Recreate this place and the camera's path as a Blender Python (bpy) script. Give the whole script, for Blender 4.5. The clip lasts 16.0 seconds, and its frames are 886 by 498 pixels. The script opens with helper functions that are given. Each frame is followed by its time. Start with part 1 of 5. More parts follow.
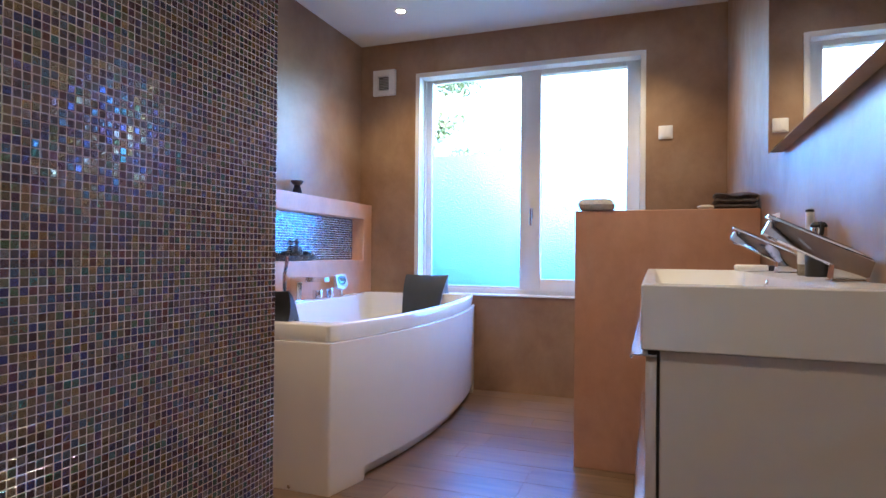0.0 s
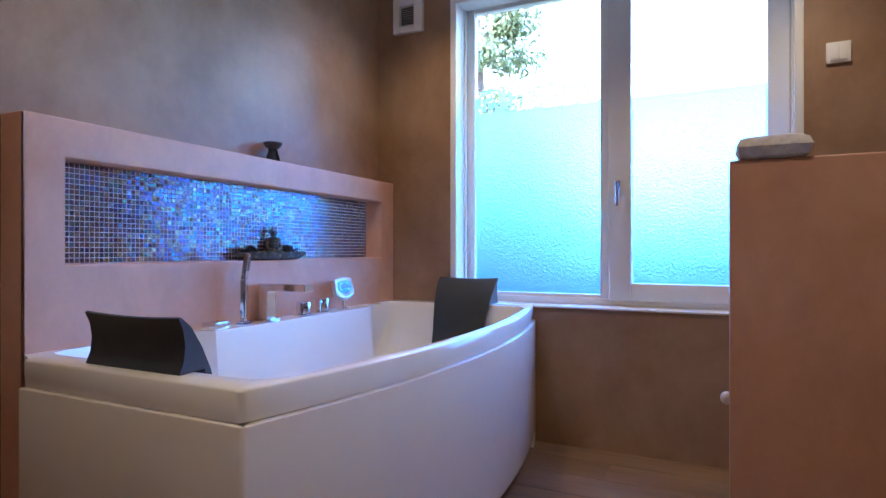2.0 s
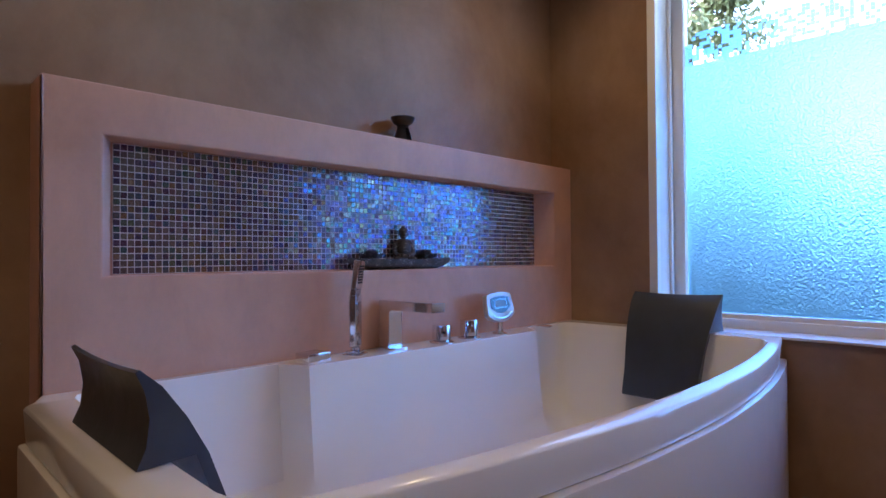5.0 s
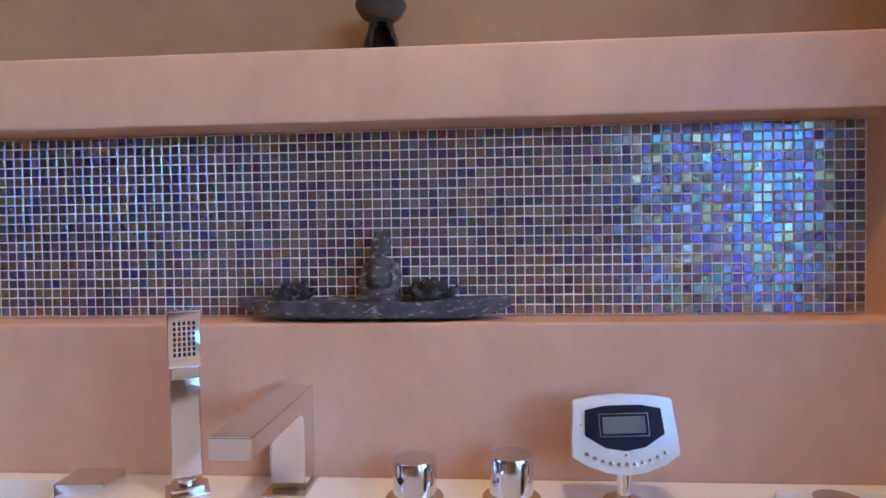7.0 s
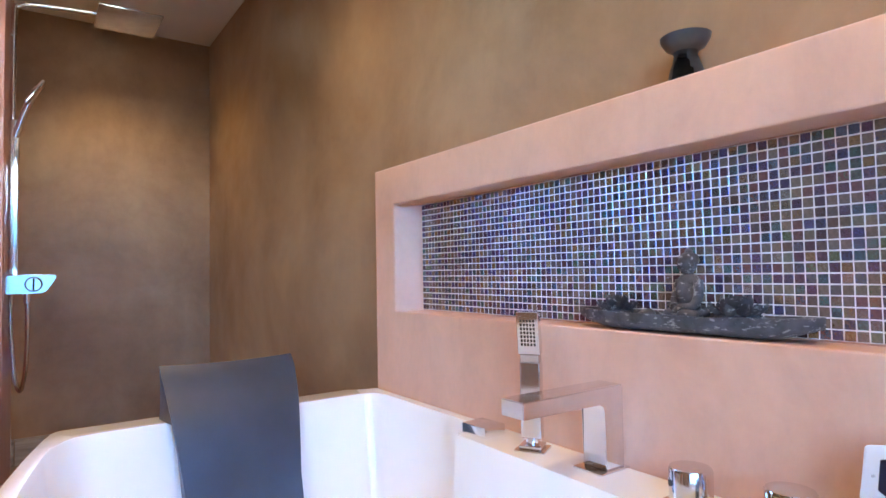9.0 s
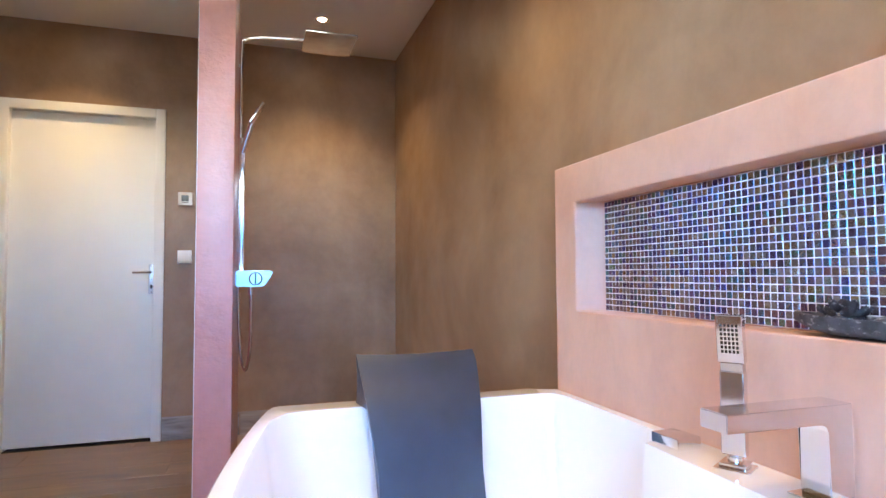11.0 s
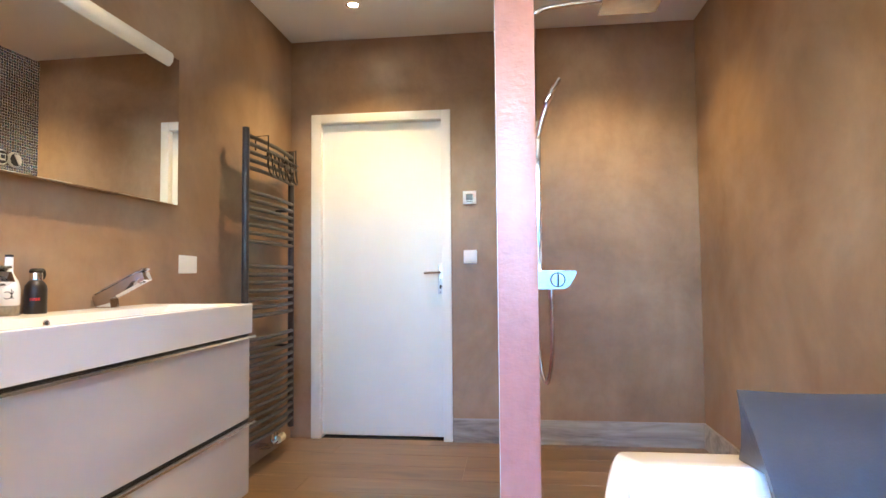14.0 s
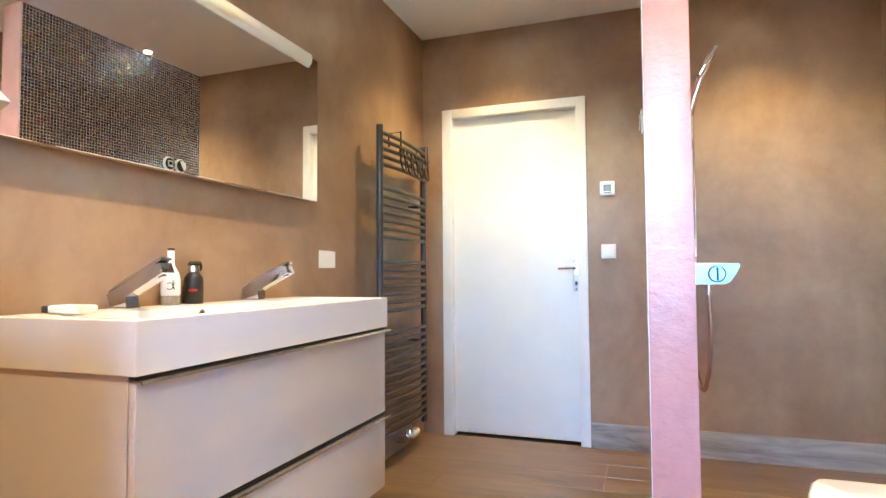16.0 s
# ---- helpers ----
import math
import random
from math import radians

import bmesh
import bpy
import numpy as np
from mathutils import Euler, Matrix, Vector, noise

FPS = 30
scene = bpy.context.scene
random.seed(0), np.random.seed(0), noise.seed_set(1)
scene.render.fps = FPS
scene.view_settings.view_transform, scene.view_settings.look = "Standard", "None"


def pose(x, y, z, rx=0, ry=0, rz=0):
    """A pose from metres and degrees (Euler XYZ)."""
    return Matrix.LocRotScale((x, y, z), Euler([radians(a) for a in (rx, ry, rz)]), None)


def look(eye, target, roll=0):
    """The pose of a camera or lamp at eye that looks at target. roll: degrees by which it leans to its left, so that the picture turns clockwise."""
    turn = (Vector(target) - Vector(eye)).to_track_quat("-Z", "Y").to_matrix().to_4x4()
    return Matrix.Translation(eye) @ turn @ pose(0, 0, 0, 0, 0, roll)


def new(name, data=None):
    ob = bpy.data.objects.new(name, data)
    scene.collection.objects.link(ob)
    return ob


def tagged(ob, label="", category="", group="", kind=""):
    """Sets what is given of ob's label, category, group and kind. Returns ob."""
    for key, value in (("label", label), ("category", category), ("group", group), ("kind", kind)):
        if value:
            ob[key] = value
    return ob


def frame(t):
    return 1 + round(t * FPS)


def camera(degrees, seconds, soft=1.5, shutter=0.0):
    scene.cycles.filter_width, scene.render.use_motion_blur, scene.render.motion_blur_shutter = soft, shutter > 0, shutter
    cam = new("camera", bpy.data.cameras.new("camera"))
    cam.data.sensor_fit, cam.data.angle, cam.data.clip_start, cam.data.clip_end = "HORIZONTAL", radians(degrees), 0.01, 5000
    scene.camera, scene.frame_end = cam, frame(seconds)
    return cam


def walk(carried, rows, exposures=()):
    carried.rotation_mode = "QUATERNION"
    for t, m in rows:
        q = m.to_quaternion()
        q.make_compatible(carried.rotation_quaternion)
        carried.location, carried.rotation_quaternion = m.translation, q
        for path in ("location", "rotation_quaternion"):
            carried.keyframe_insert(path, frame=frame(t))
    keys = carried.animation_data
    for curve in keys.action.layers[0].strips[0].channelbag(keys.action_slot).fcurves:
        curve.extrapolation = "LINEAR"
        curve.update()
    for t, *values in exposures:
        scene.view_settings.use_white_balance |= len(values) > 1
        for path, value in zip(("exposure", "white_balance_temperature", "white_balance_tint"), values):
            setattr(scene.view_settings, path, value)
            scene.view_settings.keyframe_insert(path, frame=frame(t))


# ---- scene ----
cam = camera(74.7, 16.0)
PATH = [
    (0, (2.171, 0.4, 0.963), (1.488, 2.279, 0.977), 0.5),
    (0.5, (2.067, 0.572, 0.97), (1.384, 2.452, 0.978), 0.4),
    (0.7, (2.024, 0.664, 0.97), (1.342, 2.545, 0.975), 0.2),
    (1, (2.004, 0.905, 0.956), (1.291, 2.774, 0.966), 0.3),
    (1.5, (1.903, 1.243, 0.951), (1.128, 3.087, 0.958), 0.1),
    (2, (1.812, 1.583, 0.948), (0.94, 3.383, 0.951), -0.0),
    (2.5, (1.759, 1.766, 0.939), (0.822, 3.533, 0.946), -0.0),
    (3, (1.724, 1.813, 0.931), (0.721, 3.543, 0.94), -0.2),
    (3.5, (1.705, 1.839, 0.926), (0.63, 3.525, 0.938), -0.3),
    (4, (1.687, 1.862, 0.927), (0.553, 3.509, 0.94), -0.4),
    (4.5, (1.651, 1.998, 0.936), (0.379, 3.541, 0.938), -0.3),
    (4.7, (1.607, 2.085, 0.938), (0.28, 3.581, 0.945), -0.4),
    (6.8, (1.014, 3.566, 1.012), (-0.983, 3.672, 1.019), 0.3),
    (7, (0.987, 3.684, 1.037), (-1.008, 3.547, 0.993), -0.8),
    (7.5, (0.992, 3.938, 1.013), (-0.858, 3.179, 1.05), -0.9),
    (8, (1.024, 4.026, 1.03), (-0.635, 2.91, 1.067), -1.2),
    (8.5, (1.002, 4.064, 1.036), (-0.39, 2.628, 1.082), -1.2),
    (9, (0.965, 4.085, 1.015), (-0.187, 2.452, 1.094), -1.0),
    (9.2, (0.962, 4.100, 1.012), (-0.095, 2.409, 1.098), -0.8),
    (11.3, (0.988, 4.055, 1.006), (0.423, 2.139, 1.096), -0.4),
    (11.5, (1.001, 4.024, 1.002), (0.481, 2.095, 1.093), -0.5),
    (12, (1.073, 3.941, 1.0), (0.651, 1.988, 1.09), -0.4),
    (12.5, (1.131, 3.855, 1.005), (0.835, 1.879, 1.093), -0.5),
    (13, (1.134, 3.756, 1.006), (1.037, 1.76, 1.096), -0.5),
    (13.5, (1.132, 3.699, 1.007), (1.227, 1.703, 1.099), -0.5),
    (14, (1.128, 3.669, 1.017), (1.366, 1.685, 1.107), -0.5),
    (14.5, (1.144, 3.633, 1.011), (1.509, 1.669, 1.103), -0.5),
    (15, (1.163, 3.606, 1.007), (1.639, 1.666, 1.1), -0.5),
    (15.5, (1.164, 3.586, 0.999), (1.743, 1.673, 1.094), -0.5),
    (16, (1.174, 3.573, 0.998), (1.84, 1.689, 1.088), -0.4),
]
EXPO = [(0.0, 5.4, 5150, 12), (1.5, 5.05, 5050, 15), (2.5, 4.45, 5100, 17), (3.5, 4.0, 5200, 20), (4.5, 3.95, 5400, 21), (7.0, 4.85, 6850, 16), (7.6, 5.05, 6750, 14), (9.0, 5.5, 6700, 11), (12.5, 6.0, 6400, 8), (14.5, 6.5, 6450, 3), (16.0, 6.62, 6350, 1)]
walk(cam, [(t, look(eye, target, roll)) for t, eye, target, roll in PATH], EXPO)

# ---------- sizes of the room ----------
W, L, H = 2.61, 4.46, 2.575
ZF = -0.027                     # level of the floor


def WX(y):
    """The east wall stands a little out of square."""
    return 2.575 + 0.0065 * y


NX, NY = 0.103, 2.50            # face and south end of the niche wall
TUBZ = 0.664

# ---------- world, sun, lamps ----------
world = bpy.data.worlds.new("world")
scene.world = world
world.use_nodes = True
wn = world.node_tree.nodes
sky = wn.new("ShaderNodeTexSky")
sky.sky_type = "NISHITA"
sky.sun_disc = False
sky.sun_elevation = radians(38)
sky.sun_rotation = radians(255)
wn["Background"].inputs["Strength"].default_value = 0.15
world.node_tree.links.new(sky.outputs[0], wn["Background"].inputs["Color"])

sun = new("sun", bpy.data.lights.new("sun", "SUN"))
sun.data.energy, sun.data.angle, sun.data.color = 2.0, radians(0.5), (1.0, 0.94, 0.86)
sun.matrix_world = look((0, 0, 0), (0.62, 0.16, -0.55))


# ---------- materials ----------
def nodes_of(name):
    m = bpy.data.materials.new(name)
    m.use_nodes = True
    nt = m.node_tree
    return m, nt, nt.nodes["Principled BSDF"]


def link(nt, a, b):
    nt.links.new(a, b)


def ramp(nt, fac, stops, constant=False):
    r = nt.nodes.new("ShaderNodeValToRGB")
    if constant:
        r.color_ramp.interpolation = "CONSTANT"
    e = r.color_ramp.elements
    while len(e) < len(stops):
        e.new(0.5)
    for el, (p, c) in zip(e, stops):
        el.position, el.color = p, (*c, 1)
    link(nt, fac, r.inputs[0])
    return r.outputs[0]


def noise_of(nt, scale, detail=4.0, stretch=(1, 1, 1), rough=0.55, distortion=0.0):
    tc = nt.nodes.new("ShaderNodeTexCoord")
    mp = nt.nodes.new("ShaderNodeMapping")
    mp.inputs["Scale"].default_value = stretch
    n = nt.nodes.new("ShaderNodeTexNoise")
    n.inputs["Scale"].default_value, n.inputs["Detail"].default_value = scale, detail
    n.inputs["Roughness"].default_value, n.inputs["Distortion"].default_value = rough, distortion
    link(nt, tc.outputs["Object"], mp.inputs[0])
    link(nt, mp.outputs[0], n.inputs["Vector"])
    return n.outputs["Fac"]


def bump(nt, bsdf, fac, strength, distance):
    b = nt.nodes.new("ShaderNodeBump")
    b.inputs["Strength"].default_value, b.inputs["Distance"].default_value = strength, distance
    link(nt, fac, b.inputs["Height"])
    link(nt, b.outputs[0], bsdf.inputs["Normal"])


def spread(nt, fac, lo, hi):
    r = nt.nodes.new("ShaderNodeMapRange")
    r.inputs["From Min"].default_value, r.inputs["From Max"].default_value = 0.3, 0.7
    r.inputs["To Min"].default_value, r.inputs["To Max"].default_value = lo, hi
    link(nt, fac, r.inputs["Value"])
    return r.outputs["Result"]


def mixc(nt, fac, a, b, kind="MIX"):
    m = nt.nodes.new("ShaderNodeMix")
    m.data_type, m.blend_type = "RGBA", kind
    for sock, v in ((m.inputs[0], fac), (m.inputs[6], a), (m.inputs[7], b)):
        if isinstance(v, (int, float)):
            sock.default_value = v
        elif isinstance(v, tuple):
            sock.default_value = (*v, 1)
        else:
            link(nt, v, sock)
    return m.outputs[2]


def plaster(name, lo, mid, hi, rough=(0.33, 0.52), bumps=0.2, swirl=0.3):
    """Trowelled, waxed lime plaster with clouds, trowel marks and small scuffs."""
    m, nt, b = nodes_of(name)
    big = noise_of(nt, 1.5, 6, rough=0.6, distortion=swirl)
    fine = noise_of(nt, 9.0, 8, stretch=(1, 1, 0.6), rough=0.7, distortion=swirl)
    c = ramp(nt, big, [(0.34, lo), (0.5, mid), (0.66, hi)])
    c2 = ramp(nt, fine, [(0.3, (0.89, 0.885, 0.88)), (0.52, (1, 1, 1)), (0.72, (1.09, 1.08, 1.07))])
    link(nt, mixc(nt, 1.0, c, c2, "MULTIPLY"), b.inputs["Base Color"])
    link(nt, spread(nt, fine, *rough), b.inputs["Roughness"])
    bump(nt, b, noise_of(nt, 14.0, 6, stretch=(1, 1, 1.5), rough=0.6, distortion=0.5 * swirl), bumps, 0.004)
    return m


def plain(name, color, rough=0.4, metal=0.0, vary=0.06, scale=6.0, bumps=0.0, bscale=60.0, coat=0.0, ior=1.5):
    m, nt, b = nodes_of(name)
    n = noise_of(nt, scale, 5)
    lo = tuple(max(0, v * (1 - vary)) for v in color)
    hi = tuple(min(1, v * (1 + vary)) for v in color)
    link(nt, ramp(nt, n, [(0.3, lo), (0.7, hi)]), b.inputs["Base Color"])
    link(nt, spread(nt, noise_of(nt, scale * 4, 5), rough * 0.88, rough * 1.12), b.inputs["Roughness"])
    b.inputs["Metallic"].default_value = metal
    b.inputs["Coat Weight"].default_value = coat
    b.inputs["IOR"].default_value = ior
    if bumps:
        bump(nt, b, noise_of(nt, bscale, 5), bumps, 0.002)
    return m


def piece_random(nt):
    """A number from 0 to 1 that differs from piece to piece, single or joined."""
    g = nt.nodes.new("ShaderNodeNewGeometry")
    o = nt.nodes.new("ShaderNodeObjectInfo")
    a = nt.nodes.new("ShaderNodeMath")
    a.operation = "ADD"
    link(nt, g.outputs["Random Per Island"], a.inputs[0])
    link(nt, o.outputs["Random"], a.inputs[1])
    f = nt.nodes.new("ShaderNodeMath")
    f.operation = "FRACT"
    link(nt, a.outputs[0], f.inputs[0])
    return f.outputs[0]


def scaled(nt, v, k, add=0.0, fract=False):
    a = nt.nodes.new("ShaderNodeMath")
    a.operation = "MULTIPLY_ADD"
    a.inputs[1].default_value, a.inputs[2].default_value = k, add
    link(nt, v, a.inputs[0])
    if not fract:
        return a.outputs[0]
    f = nt.nodes.new("ShaderNodeMath")
    f.operation = "FRACT"
    link(nt, a.outputs[0], f.inputs[0])
    return f.outputs[0]


def mosaic_material():
    """Dark glass under a thin metallic lustre whose tint differs from tile to tile."""
    m, nt, b = nodes_of("iridescent_glass_mosaic")
    r = piece_random(nt)
    cols = [(0.070, 0.042, 0.034), (0.105, 0.078, 0.056), (0.050, 0.032, 0.042), (0.120, 0.088, 0.064), (0.060, 0.030, 0.036), (0.034, 0.026, 0.058), (0.092, 0.070, 0.048),
            (0.105, 0.048, 0.040), (0.070, 0.062, 0.056), (0.064, 0.038, 0.050), (0.034, 0.026, 0.024), (0.125, 0.098, 0.070), (0.050, 0.032, 0.046), (0.080, 0.056, 0.044)]
    c = ramp(nt, r, [(i / len(cols), k) for i, k in enumerate(cols)], True)
    cloud = ramp(nt, noise_of(nt, 220, 3), [(0.3, (0.68, 0.66, 0.70)), (0.7, (1.18, 1.12, 1.20))])
    link(nt, mixc(nt, 1.0, c, cloud, "MULTIPLY"), b.inputs["Base Color"])
    b.inputs["IOR"].default_value = 1.55
    rough = scaled(nt, scaled(nt, r, 13.7, 0, True), 0.14, 0.08)
    link(nt, rough, b.inputs["Roughness"])
    sheen = [(0.0, (0.02, 0.04, 0.23)), (0.12, (0.03, 0.12, 0.24)), (0.24, (0.07, 0.04, 0.16)), (0.36, (0.02, 0.17, 0.19)), (0.44, (0.18, 0.18, 0.12)), (0.54, (0.03, 0.025, 0.045)),
             (0.66, (0.08, 0.05, 0.10)), (0.74, (0.06, 0.18, 0.10)), (0.80, (0.22, 0.18, 0.06)), (0.86, (0.03, 0.05, 0.18)), (0.95, (0.20, 0.21, 0.21))]
    tint = ramp(nt, scaled(nt, r, 29.3, 0, True), sheen, True)
    g = nt.nodes.new("ShaderNodeBsdfGlossy")
    link(nt, tint, g.inputs["Color"])
    link(nt, rough, g.inputs["Roughness"])
    add = nt.nodes.new("ShaderNodeAddShader")
    link(nt, b.outputs[0], add.inputs[0])
    link(nt, g.outputs[0], add.inputs[1])
    link(nt, add.outputs[0], nt.nodes["Material Output"].inputs[0])
    bump(nt, b, noise_of(nt, 190, 2), 0.45, 0.0010)
    link(nt, nt.nodes["Bump"].outputs[0], g.inputs["Normal"])
    return m


def wood_tile(name, cols, rough=(0.24, 0.4), along=0):
    """Wood-look porcelain planks, the grain along x (0) or y (1)."""
    m, nt, b = nodes_of(name)
    r = piece_random(nt)
    st = (0.6, 4.0, 4.0) if along == 0 else (4.0, 0.6, 4.0)
    tc = nt.nodes.new("ShaderNodeNewGeometry")
    mp = nt.nodes.new("ShaderNodeMapping")
    mp.inputs["Scale"].default_value = st
    off = nt.nodes.new("ShaderNodeCombineXYZ")
    for k in range(3):
        link(nt, scaled(nt, r, 31.0 + 7 * k), off.inputs[k])
    link(nt, off.outputs[0], mp.inputs["Location"])
    link(nt, tc.outputs["Position"], mp.inputs[0])
    n = nt.nodes.new("ShaderNodeTexNoise")
    n.inputs["Scale"].default_value, n.inputs["Detail"].default_value, n.inputs["Roughness"].default_value = 3.0, 9, 0.62
    n.inputs["Distortion"].default_value = 0.7
    link(nt, mp.outputs[0], n.inputs["Vector"])
    c = ramp(nt, n.outputs["Fac"], [(0.32, cols[0]), (0.44, cols[1]), (0.55, cols[2]), (0.68, cols[3])])
    tint = ramp(nt, scaled(nt, r, 7.7, 0, True), [(0, (0.86, 0.86, 0.87)), (1, (1.1, 1.08, 1.06))])
    link(nt, mixc(nt, 1.0, c, tint, "MULTIPLY"), b.inputs["Base Color"])
    link(nt, spread(nt, n.outputs["Fac"], *rough), b.inputs["Roughness"])
    bump(nt, b, n.outputs["Fac"], 0.10, 0.001)
    return m


def clear_glass():
    m, nt, b = nodes_of("clear_glass")
    nt.nodes.remove(b)
    out = nt.nodes["Material Output"]
    t, g, x, f = (nt.nodes.new(k) for k in ("ShaderNodeBsdfTransparent", "ShaderNodeBsdfGlossy", "ShaderNodeMixShader", "ShaderNodeFresnel"))
    g.inputs["Roughness"].default_value = 0.02
    f.inputs["IOR"].default_value = 1.4
    link(nt, f.outputs[0], x.inputs[0])
    link(nt, t.outputs[0], x.inputs[1])
    link(nt, g.outputs[0], x.inputs[2])
    link(nt, x.outputs[0], out.inputs[0])
    return m


def frosted_glass():
    m, nt, b = nodes_of("frosted_hammered_glass")
    b.inputs["Base Color"].default_value = (0.20, 0.46, 0.84, 1)
    b.inputs["Transmission Weight"].default_value = 1.0
    b.inputs["IOR"].default_value = 1.38
    b.inputs["Roughness"].default_value = 0.30
    v = nt.nodes.new("ShaderNodeTexNoise")
    v.inputs["Scale"].default_value, v.inputs["Detail"].default_value, v.inputs["Distortion"].default_value = 95.0, 1.5, 0.5
    tc = nt.nodes.new("ShaderNodeTexCoord")
    link(nt, tc.outputs["Object"], v.inputs["Vector"])
    bump(nt, b, v.outputs["Fac"], 1.0, 0.0042)
    return m


def emitter(name, color, strength):
    m, nt, b = nodes_of(name)
    b.inputs["Base Color"].default_value = (0.8, 0.8, 0.8, 1)
    b.inputs["Emission Color"].default_value = (*color, 1)
    b.inputs["Emission Strength"].default_value = strength
    return m


M_WALL = plaster("taupe_plaster", (0.240, 0.138, 0.070), (0.318, 0.198, 0.116), (0.392, 0.262, 0.162))
M_PINK = plaster("terracotta_pink_plaster", (0.57, 0.325, 0.225), (0.62, 0.37, 0.265), (0.67, 0.42, 0.31), (0.36, 0.52), 0.15)
M_TERRA = plaster("terracotta_orange_plaster", (0.46, 0.235, 0.145), (0.51, 0.275, 0.175), (0.56, 0.32, 0.215), (0.36, 0.52), 0.15)
M_COLUMN = plaster("pink_trowelled_plaster", (0.50, 0.225, 0.195), (0.545, 0.255, 0.225), (0.59, 0.295, 0.26), (0.3, 0.5), 1.0, 0.2)
M_COLUMN.node_tree.nodes["Principled BSDF"].inputs["Coat Weight"].default_value = 0.6
M_COLUMN.node_tree.nodes["Principled BSDF"].inputs["Coat Roughness"].default_value = 0.2
M_COLUMN.node_tree.nodes["Bump"].inputs["Distance"].default_value = 0.006
link(M_COLUMN.node_tree, M_COLUMN.node_tree.nodes["Bump"].outputs[0], M_COLUMN.node_tree.nodes["Principled BSDF"].inputs["Coat Normal"])
M_CEIL = plain("ceiling_paint", (0.78, 0.77, 0.75), 0.75, vary=0.02, scale=2, bumps=0.1, bscale=120)
M_ACRYL = plain("white_sanitary_acrylic", (0.84, 0.83, 0.80), 0.14, vary=0.015, scale=3, coat=0.4)
M_PANEL = plain("ivory_acrylic_apron", (0.80, 0.76, 0.70), 0.2, vary=0.02, scale=3, coat=0.3)
M_RIM = plain("window_pvc_white", (0.80, 0.79, 0.76), 0.32, vary=0.02, scale=5)
M_DOOR = plain("door_satin_white", (0.82, 0.80, 0.74), 0.4, vary=0.02, scale=4, bumps=0.06, bscale=200)
M_SWITCH = plain("switch_plastic_white", (0.86, 0.86, 0.84), 0.3, vary=0.02)
M_CHROME = plain("chrome", (0.80, 0.80, 0.81), 0.11, 1.0, vary=0.02)
# chrome darkened in its colour to imitate reflections of the room's dark side
M_TAP = plain("polished_chrome_dark_reflections", (0.56, 0.56, 0.58), 0.07, 1.0, vary=0.03)
# darker, bluish mixer chrome: the window's blue reflection is put into the colour
M_MIXER = plain("satin_chrome_blue_reflection", (0.44, 0.47, 0.51), 0.2, 1.0, vary=0.03)
M_STEEL = plain("brushed_steel", (0.62, 0.61, 0.60), 0.22, 1.0, vary=0.05)
M_VAN = plain("greige_lacquer", (0.65, 0.60, 0.55), 0.42, vary=0.02, scale=4, bumps=0.03, bscale=250)
M_BASIN = plain("white_cast_basin", (0.80, 0.79, 0.77), 0.22, vary=0.015, scale=4)
# for real black parts, and for shade painted into gaps and holes
M_BLACK = plain("black_parts_and_gap_shade", (0.012, 0.011, 0.010), 0.6)
M_REST = plain("anthracite_pu_foam", (0.036, 0.046, 0.060), 0.36, vary=0.12, scale=12, bumps=0.25, bscale=220, coat=0.2)
M_RAD = plain("anthracite_metallic_lacquer", (0.055, 0.046, 0.044), 0.34, 0.35, vary=0.1, scale=20)
M_STONE = plain("weathered_dark_stone", (0.055, 0.055, 0.058), 0.65, vary=0.6, scale=45, bumps=0.8, bscale=120)
_nt, _b = M_STONE.node_tree, M_STONE.node_tree.nodes["Principled BSDF"]
_c = _b.inputs["Base Color"].links[0].from_socket
_f = ramp(_nt, noise_of(_nt, 130, 3, stretch=(1, 0.45, 1), rough=0.6), [(0.57, (0, 0, 0)), (0.64, (1, 1, 1))])
link(_nt, mixc(_nt, _f, _c, (0.26, 0.25, 0.24)), _b.inputs["Base Color"])
M_CLAY = plain("glazed_dark_clay", (0.045, 0.042, 0.042), 0.35, vary=0.3, scale=30, bumps=0.2, bscale=80)
M_GROUT = plain("pale_mosaic_grout", (0.68, 0.61, 0.59), 0.8, vary=0.08, scale=30, bumps=0.2, bscale=300)
M_FGROUT = plain("floor_grout", (0.30, 0.235, 0.17), 0.8, vary=0.1, scale=20)
M_TOWEL = plain("grey_terry", (0.66, 0.63, 0.59), 0.95, vary=0.15, scale=60, bumps=1.0, bscale=260)
M_TOWELD = plain("dark_grey_terry", (0.10, 0.085, 0.085), 0.95, vary=0.2, scale=60, bumps=1.0, bscale=260)
M_LCD = plain("lcd_grey", (0.12, 0.14, 0.15), 0.2, vary=0.05)
M_NAVY = plain("gloss_navy_display", (0.006, 0.010, 0.022), 0.12)
M_BOTBLK = plain("matt_black_bottle", (0.018, 0.015, 0.014), 0.45, vary=0.1)
M_RED = plain("red_print", (0.45, 0.02, 0.02), 0.5)
M_INK = plain("dark_print", (0.04, 0.04, 0.045), 0.5)
M_VALVE = plain("valve_white_plastic", (0.78, 0.74, 0.66), 0.3)
M_VENTIN = plain("vent_dark", (0.03, 0.03, 0.03), 0.7)
M_GLASS = clear_glass()
M_FROST = frosted_glass()
M_MOSAIC = mosaic_material()
M_FLOOR = wood_tile("wood_look_floor_tile", [(0.115, 0.070, 0.040), (0.175, 0.110, 0.066), (0.210, 0.136, 0.083), (0.26, 0.175, 0.112)], (0.30, 0.44))
